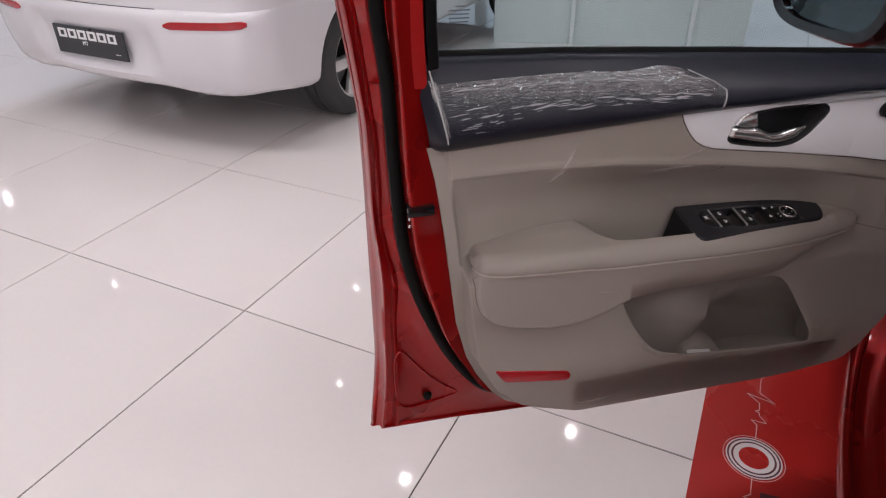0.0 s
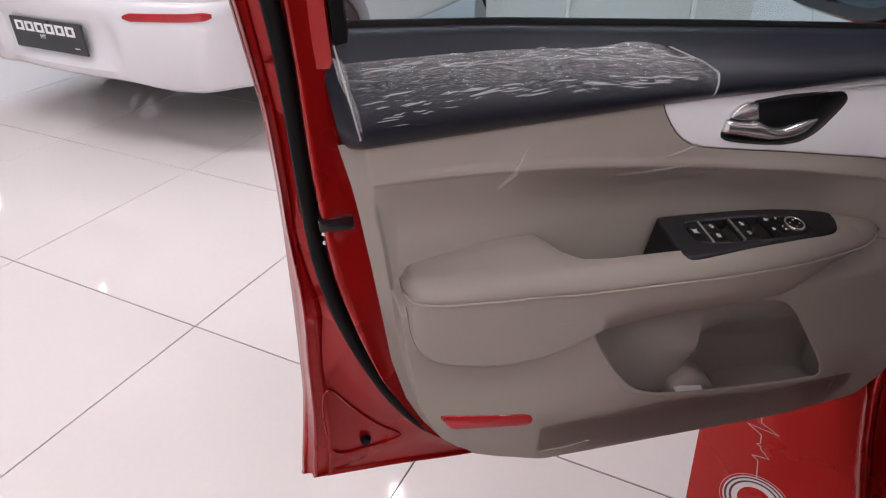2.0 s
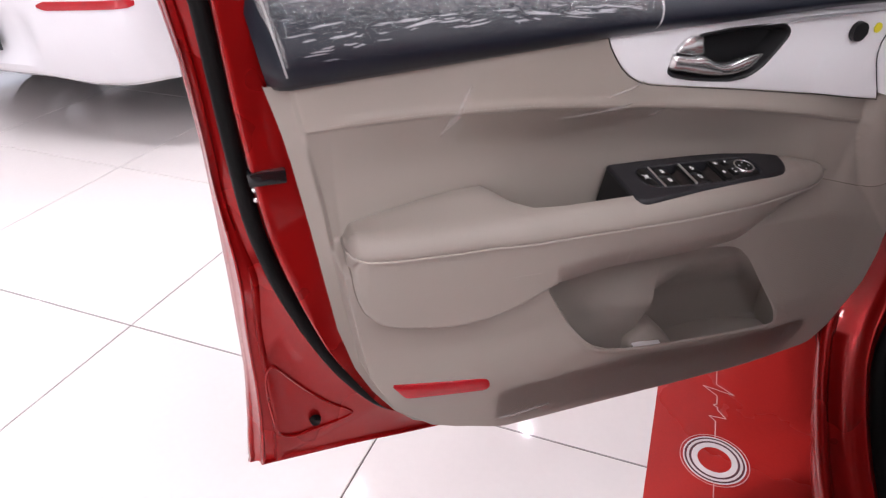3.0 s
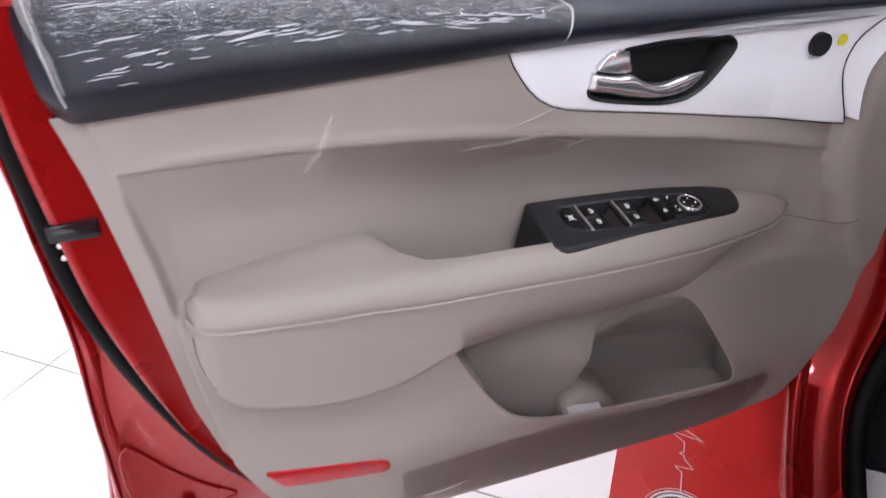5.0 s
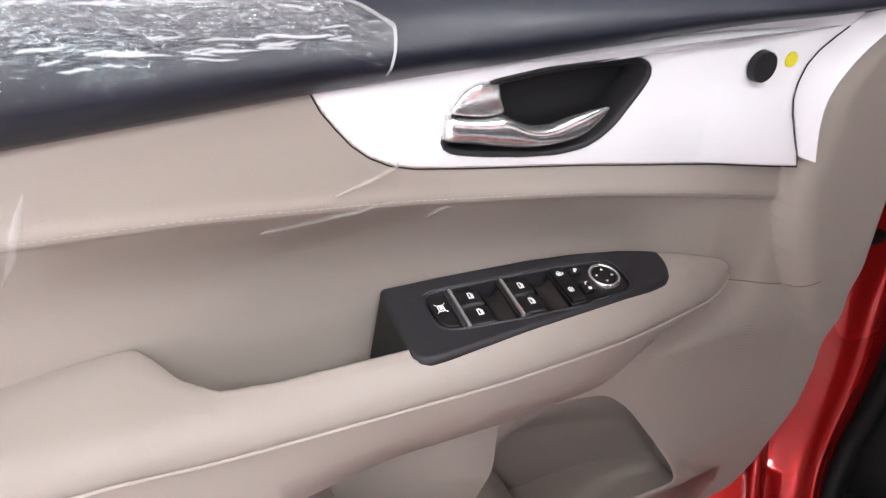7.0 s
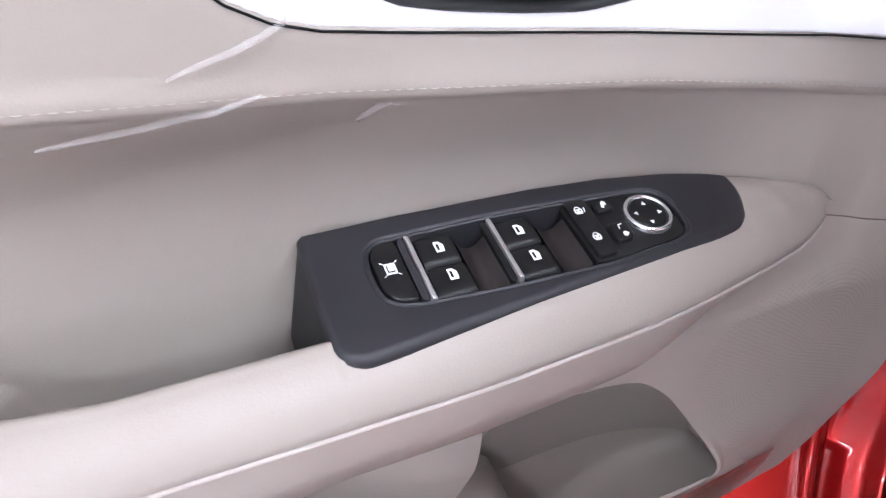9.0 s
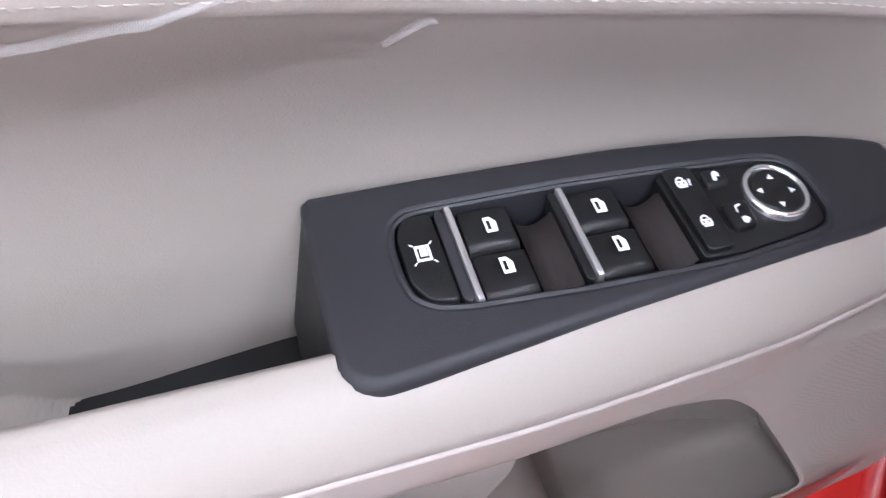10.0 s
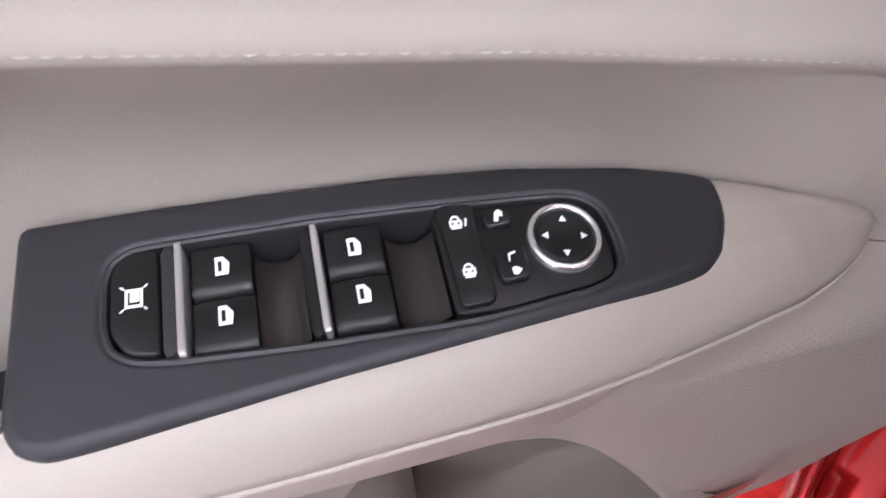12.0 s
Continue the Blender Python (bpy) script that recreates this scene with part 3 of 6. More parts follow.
def build_card():
    nu, nz = 440, 260
    z0 = np.concatenate([np.linspace(0.352, 0.70, 150, endpoint=False), np.linspace(0.70, 0.86, 70, endpoint=False), np.linspace(0.86, 0.93, 40)])
    uL, uR, lip = np.interp(z0, *zip(*EDGE_REAR)), np.interp(z0, *zip(*EDGE_FRONT)), np.interp(z0, *zip(*LIP_REAR))
    lip = np.minimum(lip, uR - 0.1)
    s1, s2 = np.linspace(0, 1, 30), np.linspace(0, 1, nu - 29)[1:]
    U = np.concatenate([uL[:, None] + (lip + 0.006 - uL)[:, None] * s1, (lip + 0.006)[:, None] + (uR - lip - 0.006)[:, None] * s2], 1)
    zc, zt = np.interp(U, *zip(*CREASE)), np.interp(U, *zip(*TOP)) + 0.004
    t = z0[:, None]
    Z = np.where(t < 0.70, t, np.where(t < 0.86, 0.70 + (zc - 0.70) * (t - 0.70) / 0.16, zc + (zt - zc) * (t - 0.86) / 0.07))
    Wd = card_depth(U, Z)
    co = np.stack([U, Wd, Z], -1)
    # turned-back rim
    rim = co.copy()
    rim[..., 1] += 0.02
    sd = outline_sd(U, Z, POCKET)
    near = np.pad(sd <= 0, 1)
    hole = ~np.logical_or.reduce([near[a:a + sd.shape[0], b:b + sd.shape[1]] for a in range(3) for b in range(3)])
    # the opening's edge follows its outline
    R = np.array(POCKET)
    for i, j in zip(*np.nonzero((sd > 0) & ~hole)):
        a, d = R, np.roll(R, -1, 0) - R
        p = co[i, j, [0, 2]]
        q = a + d * np.clip(np.sum((p - a) * d, 1) / np.sum(d * d, 1), 0, 1)[:, None]
        co[i, j, [0, 2]] = q[np.argmin(np.sum((q - p) ** 2, 1))]
    bm = bmesh.new()
    rows = [[tuple(p) for p in rim[0]]] + [[tuple(p) for p in r] for r in co]
    rows = [[(r[0][0] + 0.001, r[0][1] + 0.02, r[0][2])] + r + [(r[-1][0], r[-1][1] + 0.02, r[-1][2])] for r in rows]
    vs = rows_mesh(bm, rows)
    gone = [v for i in range(len(hole)) for j in range(hole.shape[1]) if hole[i, j] for v in [vs[i + 1][j + 1]]]
    bmesh.ops.delete(bm, geom=gone, context="VERTS")
    part("inner_panel", bm, BEIGE, door, "beige moulded inner door panel with a map pocket", angle=75)


build_card()


CREST = [(0.38, 0.462), (0.45, 0.485), (0.49, 0.506), (0.52, 0.522), (0.548, 0.539), (0.568, 0.557), (0.585, 0.577), (0.62, 0.622), (0.67, 0.69)]


def crest(z):
    return lerp_table(CREST, z)


def bin_back(u, z):
    """The pocket's back: a flat on the rear side that swells to a crest, and the bottle hollow before it."""
    x0 = crest(z)
    fade = float(smooth01(0.578, 0.520, z))
    left = 0.048 - 0.038 * float(smooth01(x0 - 0.12, x0 - 0.002, u)) * fade
    ur = lerp_table([(0.43, 0.738), (0.472, 0.722), (0.509, 0.708), (0.569, 0.670), (0.612, 0.638), (0.634, 0.603), (0.66, 0.57)], z) + 0.062
    right = -0.018 + (0.068 + 0.022 * float(smooth01(0.56, 0.48, z))) * math.sqrt(max(0, 1 - (max(0, u - ur + 0.19) / 0.19) ** 2))
    if u <= x0:
        return left
    right += (min(right, 0.048) - right) * float(smooth01(0.500, 0.565, z))
    k = min(1, (u - x0) / 0.060) ** 0.5
    k2 = min(1, (u - x0) / 0.12) ** 1.2
    open_top = float(smooth01(0.530, 0.580, z))
    return left + (right - left) * (k * (1 - open_top) + k2 * open_top)


def pocket_floor(u):
    return 0.405 + 0.014 * float(smooth01(0.58, 0.74, u))


def build_pocket():
    P = np.array(POCKET)
    edge = card_depth(P[:, 0], P[:, 1])
    drop = lambda u, z: z - (z - pocket_floor(u)) * float(smooth01(0.560, 0.505, z))
    out = np.array([0.062 * float(smooth01(0.60, 0.68, u)) * float(smooth01(0.645, 0.60, z)) for u, z in P])
    I = inset(P, 0.004) + np.stack([out, out * 0], 1)
    Q = np.array([(u, drop(u, z)) for u, z in I])
    rows = [[(u, e + 0.0006, z) for (u, z), e in zip(inset(P, -0.0012), edge)], [(u, e, z) for (u, z), e in zip(inset(P, 0.0002), edge)], [(u, e + 0.0004, z) for (u, z), e in zip(inset(P, 0.0009), edge)],
            [(u + 0.15 * o, e + 0.0020, z) for (u, z), e, o in zip(inset(P, 0.0014), edge, out)], [(u + 0.5 * o, e + 0.0040, z * 0.88 + zq * 0.12) for (u, z), (_, zq), e, o in zip(inset(P, 0.0018), Q, edge, out)],
            [(u + 0.85 * o, e + 0.0090, z * 0.5 + zq * 0.5) for (u, z), (_, zq), e, o in zip(inset(P, 0.0024), Q, edge, out)], [(u, e + 0.016, zq) for (u, zq), e in zip(Q, edge)]]
    rows += [[(u, e + 0.016 + (bin_back(u, z) - e - 0.016) * t, z) for (u, z), e in zip(Q, edge)] for t in (0.5, 1.0, 1.08)]
    bm = bmesh.new()
    rows_mesh(bm, rows, True)
    back = []
    for z in np.linspace(0.390, 0.655, 112):
        x0 = crest(z)
        us = np.concatenate([np.linspace(0.305, x0, 50), x0 + 0.008 * np.linspace(0, 1, 9)[1:], np.linspace(x0 + 0.008, 0.80, 56)[1:]])
        back.append([(u, bin_back(u, z), z) for u in us])
    rows_mesh(bm, back)
    rows_mesh(bm, [[(u, w, pocket_floor(u) - 0.004) for u in np.linspace(0.33, 0.82, 24)] for w in (-0.020, 0.0, 0.04, 0.085)])
    pocket = part("map_pocket", bm, BEIGE, door, "deep beige map pocket with a bottle holder", angle=50)
    # low rounded ledge that holds a bottle
    bm = bmesh.new()
    rows = []
    for i in range(18):
        t = i / 17
        u = 0.484 + 0.074 * t
        top = 0.452 + 0.036 * math.sin(math.pi * (0.10 + 0.86 * t)) ** 0.6
        rows.append([(u, y, 0.448 + (top - 0.448) * h) for y, h in ((-0.012, -0.8), (-0.012, 0.62), (-0.008, 0.84), (0.0, 0.97), (0.013, 1.0), (0.035, 0.96), (0.055, 0.9), (0.055, -0.8))])
    rows_mesh(bm, rows, True, True)
    part("bottle_ledge", bm, BEIGE, pocket, angle=60)


build_pocket()


def black_depth(u, z):
    """The soft black upper trim: bulges over the panel, rolls back to the glass."""
    zb = lerp_table(TOP, u)
    zt = BELT(u)
    k = (z - zb) / max(1e-6, zt - zb)
    k = min(1.0, max(0.0, k))
    roll = -0.016 * math.sin(min(1.0, k / 0.24) * math.pi / 2) + 0.046 * max(0.0, (k - 0.24) / 0.76) ** 1.5
    return -0.010 - 0.012 * float(smooth01(0.66, 0.80, u)) * (1 - k) + roll


def BELT(u):
    return lerp_table([(0.0, 1.022), (0.2, 1.016), (0.47, 1.000), (0.74, 0.982), (0.98, 0.966)], u)


def build_black():
    bm = bmesh.new()
    rows = []
    for i in range(90):
        s = i / 89
        r = []
        for k in range(25):
            q = k / 24
            ue = 0.018 - 0.018 * q
            u = ue + (0.955 - ue) * s
            zb, zt = lerp_table(TOP, u), BELT(u)
            z = zb + (zt - zb) * q
            edge = 0.020 * max(0, 1 - (u - ue) / 0.022) ** 2
            r.append((u, black_depth(u, z) + edge, z))
        u = r[0][0]
        r = [(u, 0.02, r[0][2])] + r + [(r[-1][0], 0.034, r[-1][2] + 0.002), (r[-1][0], 0.034, r[-1][2] - 0.02)]
        rows.append(r)
    rows_mesh(bm, rows, False, False)
    part("upper_trim", bm, BLACK_TRIM, door, "black soft-touch upper door trim", angle=60)
    # outer belt strip beside the glass
    bm = bmesh.new()
    rows = []
    for i in range(40):
        u = 0.02 + 0.93 * i / 39
        z = BELT(u)
        rows.append([(u, y, z + h) for y, h in ((0.034, -0.03), (0.034, 0.004), (0.037, 0.008), (0.042, 0.008), (0.044, 0.004), (0.044, -0.03))])
    rows_mesh(bm, rows, True, True)
    part("belt_seal", bm, RUBBER, door, "black rubber glass run seal")


build_black()


RIGHT = [(0, 0.425), (0.3, 0.431), (0.55, 0.434), (0.75, 0.418), (1, 0.382)]


def build_wrap():
    """Clear bubbled wrap round the rear half of the upper trim."""
    rnd = random.Random(4)
    bm = bmesh.new()
    rows = []
    n, m = 110, 44
    for i in range(n):
        s = i / (n - 1)
        r = []
        for k in range(m):
            q = k / (m - 1)
            right = lerp_table(RIGHT, q)
            left = 0.036 - 0.018 * q
            u = left + (right - left) * s
            zb, zt = lerp_table(TOP, u), BELT(u)
            z = zb + 0.028 * (1 - s * 0.4) + (zt - zb - 0.032) * q * (0.74 + 0.26 * min(1.0, s * 1.15))
            w = black_depth(u, z) - 0.0045
            nn = noise.noise(Vector((u * 22, z * 70, 3.0))) * 0.0011 + noise.noise(Vector((u * 60, z * 160, 7.0))) * 0.0004
            lift = 0.006 * max(0, 1 - abs(s - 1) / 0.03) + 0.004 * max(0, 1 - s / 0.02)
            r.append((u, w + nn - lift, z))
        u, _, z = r[-1]
        roll = 0.02 + 0.4 * float(smooth01(0.8, 1.0, s))
        r += [(u - 0.030 * h * s, r[m - 1][1] + 0.026 * h * roll, z + (BELT(u) + 0.0035 - z) * min(1, h * 2) * roll + 0.0008 * noise.noise(Vector((u * 30, h * 6, 1.0)))) for h in (0.2, 0.4, 0.6, 0.8, 1.0)]
        rows.append(r)
    rows_mesh(bm, rows)
    part("protective_wrap", bm, WRAP, door, "clear bubbled plastic wrap over the black trim", angle=180)
    # glints on trapped air, painted pale: dashes low down, fine specks above them, a highlight line and a few dashes on
    # top
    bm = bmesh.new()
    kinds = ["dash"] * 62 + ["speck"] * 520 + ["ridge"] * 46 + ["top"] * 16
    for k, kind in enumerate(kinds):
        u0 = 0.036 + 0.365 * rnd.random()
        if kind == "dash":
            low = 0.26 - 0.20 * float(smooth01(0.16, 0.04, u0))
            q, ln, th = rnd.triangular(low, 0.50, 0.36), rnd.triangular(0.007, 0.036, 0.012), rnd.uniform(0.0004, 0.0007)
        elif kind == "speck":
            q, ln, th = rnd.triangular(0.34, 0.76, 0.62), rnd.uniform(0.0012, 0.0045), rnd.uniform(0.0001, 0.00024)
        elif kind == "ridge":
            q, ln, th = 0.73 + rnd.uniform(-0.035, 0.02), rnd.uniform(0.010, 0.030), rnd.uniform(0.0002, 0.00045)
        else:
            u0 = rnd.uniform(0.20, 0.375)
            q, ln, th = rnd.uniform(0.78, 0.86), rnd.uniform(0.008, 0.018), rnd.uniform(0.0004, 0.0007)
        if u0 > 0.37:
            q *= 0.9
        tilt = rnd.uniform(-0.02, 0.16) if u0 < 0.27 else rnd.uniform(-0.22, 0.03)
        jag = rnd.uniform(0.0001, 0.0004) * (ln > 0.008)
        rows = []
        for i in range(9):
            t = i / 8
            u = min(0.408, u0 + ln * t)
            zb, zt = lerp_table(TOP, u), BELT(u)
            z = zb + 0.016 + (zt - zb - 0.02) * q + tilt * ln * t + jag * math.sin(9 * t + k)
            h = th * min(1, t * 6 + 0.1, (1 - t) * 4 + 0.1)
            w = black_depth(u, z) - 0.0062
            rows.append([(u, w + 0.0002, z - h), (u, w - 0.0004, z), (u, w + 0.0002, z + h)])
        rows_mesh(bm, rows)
    ob = part("painted_air_glints", bm, STREAK, door, "pale streaks painted as glints on air under the wrap", angle=180)
    tagged(ob, kind="stuff")
    for side, q0, q1 in ((1, 0.04, 0.62), (1, 0.62, 1.0), (0, 0.04, 0.96)):
        bm = bmesh.new()
        strip = []
        for q in np.linspace(q0, q1, 12):
            u = lerp_table(RIGHT, q) if side else 0.036 - 0.018 * q
            zb, zt = lerp_table(TOP, u), BELT(u)
            z = zb + 0.016 * (1 - side * 0.5) + (zt - zb - 0.020) * q
            w = black_depth(u, z) - 0.0085 - rnd.random() * 0.001
            strip.append([(u - 0.0010, w + 0.001, z - 0.0006), (u + 0.0007, w, z + 0.0006)])
        rows_mesh(bm, strip)
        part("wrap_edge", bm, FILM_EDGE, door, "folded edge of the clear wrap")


    bm = bmesh.new()
    rows = []
    for i in range(9):
        t = i / 8
        z = 0.936 + 0.066 * t
        wid = 0.005 + 0.007 * t + 0.003 * rnd.uniform(-1, 1) - 0.006 * (i == 8)
        c = 0.037 - 0.018 * t + 0.001 * rnd.uniform(-1, 1)
        rows.append([(c + wid * (s - 0.45), black_depth(c, z) - 0.006 - 0.0035 * ((i + k) % 2) - 0.002 * rnd.random(), z + 0.002 * rnd.random()) for k, s in enumerate((0, 0.3, 0.6, 1.0))])
    rows_mesh(bm, rows)
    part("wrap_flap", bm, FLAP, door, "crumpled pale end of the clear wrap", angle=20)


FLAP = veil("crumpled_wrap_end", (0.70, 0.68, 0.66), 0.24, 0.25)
STREAK = veil("painted_air_glints", (0.84, 0.83, 0.87), 0.47, 0.2)
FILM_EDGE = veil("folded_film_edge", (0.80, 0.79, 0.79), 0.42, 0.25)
build_wrap()


# satin white insert with the inner handle
def build_insert():
    low, arc = INSERT_LOW, INSERT_ARC
    top = [(u, lerp_table(TOP, u) + 0.003) for u in np.linspace(0.815, 0.40, 18)]
    P = [tuple(p) for p in resample(low + arc + top, 110)]
    bm = bmesh.new()
    f = lambda u, z: -0.0045 - 0.0135 * min(1.1, max(0.0, (u - 0.69) / 0.10)) ** 1.6
    plate(bm, P, 0.004, f, 0.002, inset(resample(rounded(HANDLE_RIM), 72) - np.array([0.0, 0.001]), 0.002))
    bm.normal_update()
    for cut in np.linspace(0.70, 0.81, 12):
        fs = [q for q in bm.faces if abs(q.normal.y) > 0.6 and q.calc_center_median().y < 0.0]
        geo = set(fs) | {x for q in fs for x in q.edges} | {x for q in fs for x in q.verts}
        res = bmesh.ops.bisect_plane(bm, geom=list(geo), plane_co=(cut, 0, 0), plane_no=(1, 0, 0))
        for v in res["geom_cut"]:
            if isinstance(v, bmesh.types.BMVert) and abs(v.co.y - f(v.co.x, v.co.z)) < 0.02:
                v.co.y = f(v.co.x, v.co.z)
    ins = part("insert_trim", bm, SATIN, door, "satin white insert around the inner handle", angle=50)
    bm = bmesh.new()
    tube(bm, [(u, f(u, z) + 0.0002, z - 0.0006) for u, z in low + arc[:-1]], 0.00055, 6)
    part("insert_gap", bm, RUBBER, ins, "thin black joint round the insert")
    bm = bmesh.new()
    bmesh.ops.create_cone(bm, cap_ends=True, segments=28, radius1=0.0125, radius2=0.0118, depth=0.006,
                          matrix=Matrix.Translation((0.7355, f(0.7355, 0.9) - 0.0030, 0.9095)) @ pose(0, 0, 0, 90))
    part("tweeter_plug", bm, SMOKE, ins, "round black plug")
    bm = bmesh.new()
    bmesh.ops.create_cone(bm, cap_ends=True, segments=20, radius1=0.0062, radius2=0.006, depth=0.0012,
                          matrix=Matrix.Translation((0.7625, f(0.7625, 0.9) - 0.0006, 0.9125)) @ pose(0, 0, 0, 90))
    part("sticker", bm, YELLOW, ins, "small round yellow sticker")
    return f


insert_front = build_insert()


def build_end_details():
    A, B = resample(INSERT_ARC, 40, False), resample(INSERT_END[::-1], 40, False)
    rows = []
    for i in range(40):
        p, q = A[i] + np.array([0.0016, 0]), B[i]
        row = []
        for k in range(9):
            t = k / 8
            g = p * (1 - t) + q * t
            row.append((g[0], insert_front(p[0], 0) + 0.0005 - 0.012 * t ** 1.4, g[1]))
        rows.append([(row[0][0], row[0][1] + 0.01, row[0][2])] + row + [(row[-1][0] + 0.002, row[-1][1] + 0.012, row[-1][2])])
    bm = bmesh.new()
    rows_mesh(bm, rows)
    part("insert_end", bm, SATIN, door, "satin white curved end piece beside the insert", angle=60)
    for pts in ([(0.766, 0.6985), (0.79, 0.692), (0.815, 0.685), (0.838, 0.678)], [(0.838, 0.678), (0.851, 0.684), (0.864, 0.689)]):
        bm = bmesh.new()
        tube(bm, [(u, depth1(u, z) + 0.0001, z) for u, z in resample(pts, 40, False)], 0.0006, 5)
        part("panel_joint", bm, BEIGE_DARK, door, "thin dark joint line in the panel")
    bm = bmesh.new()
    box(bm, 0.930, 1.03, 0.012, 0.034, 0.678, 0.694, 0.004)
    part("door_check", bm, RUBBER, door, "black door check strap")


build_end_details()


def build_handle():
    rim = HANDLE_RIM
    P = resample(rounded(rim), 72)
    P = P - np.array([0.0, 0.001])
    inner = inset(P, 0.0045)
    deep = inset(P, 0.011)
    y0 = -0.0050
    bm = bmesh.new()
    rows = [[(u, y0 + 0.010, z) for u, z in P], [(u, y0, z) for u, z in P], [(u, y0 - 0.0015, z) for u, z in inset(P, 0.0012)],
            [(u, y0 - 0.0012, z) for u, z in inset(P, 0.003)], [(u, y0 + 0.001, z) for u, z in inner], [(u, y0 + 0.022, z) for u, z in deep]]
    vs = rows_mesh(bm, rows, True)
    bmesh.ops.triangulate(bm, faces=[bm.faces.new(vs[-1])])
    cup = part("handle_cup", bm, SMOKE, door, "black handle recess", angle=50)
    # the pull lever
    hi = spline([(0.4715, 0, 0.9040), (0.480, 0, 0.9022), (0.490, 0, 0.9002), (0.503, 0, 0.8992), (0.5125, 0, 0.8992), (0.5200, 0, 0.8962), (0.527, 0, 0.8915), (0.5385, 0, 0.8875), (0.5525, 0, 0.8868), (0.571, 0, 0.8905), (0.586, 0, 0.8925), (0.6012, 0, 0.8930)], 60)
    lo = spline([(0.4695, 0, 0.8862), (0.478, 0, 0.8832), (0.490, 0, 0.8815), (0.503, 0, 0.8780), (0.512, 0, 0.8758), (0.524, 0, 0.8735), (0.535, 0, 0.8718), (0.550, 0, 0.8708), (0.567, 0, 0.8712), (0.583, 0, 0.8742), (0.5945, 0, 0.8815), (0.6025, 0, 0.8900)], 60)
    rows = []
    for i, (a, b) in enumerate(zip(hi, lo)):
        q = i / 59
        out = np.interp(q, [0, 0.04, 0.3, 0.6, 0.85, 1.0], [0.004, 0.008, 0.0105, 0.0105, 0.006, 0.001])
        sec = [(0.0, 0.10), (0.05, 0.62), (0.14, 0.88), (0.32, 1.0), (0.55, 0.93), (0.78, 0.70), (0.94, 0.36), (1.0, 0.0), (0.9, -0.35), (0.5, -0.5), (0.1, -0.35)]
        rows.append([a * (1 - t) + b * t + Vector((0, y0 + 0.001 - out * d, 0)) for t, d in sec])
    bm = bmesh.new()
    rows_mesh(bm, rows, True, True)
    part("lever", bm, CHROME, cup, "satin chrome inner door lever", angle=70)
    bm = bmesh.new()
    tab = rounded([(0.4735, 0.9062), (0.4780, 0.9128), (0.4850, 0.9192), (0.4955, 0.9232), (0.5118, 0.9222), (0.5120, 0.9128), (0.5150, 0.9008), (0.5035, 0.9006), (0.4900, 0.9022), (0.4800, 0.9042)], 0.0016)
    plate(bm, resample(tab, 40), y0 + 0.012, lambda u, z: y0 - 0.0075 + 0.22 * (z - 0.900) + 0.16 * max(0, u - 0.497), 0.002)
    part("lock_tab", bm, CHROME, cup, "satin chrome lock tab", angle=50)


build_handle()

# ---- armrest ----
BACK = [(0.075, 0.03), (0.25, 0.030), (0.262, 0.016), (0.275, -0.004), (0.30, -0.022), (0.34, -0.0265), (0.4320, -0.0245), (0.4328, 0.040), (0.62, 0.038), (0.66, 0.031), (0.69, 0.0215), (0.72, 0.0125), (0.745, 0.0085), (0.768, 0.008)]


def arm_top(u, w):
    return 0.745 + 0.19 * w - 0.04 * (u - 0.44) - 0.011 * max(0.0, (0.36 - u) / 0.285) ** 1.2 + 0.004 * float(smooth01(0.30, 0.22, u)) - 0.024 * (1 - math.sqrt(1 - min(1.0, max(0.0, (u - 0.69) / 0.079)) ** 2))


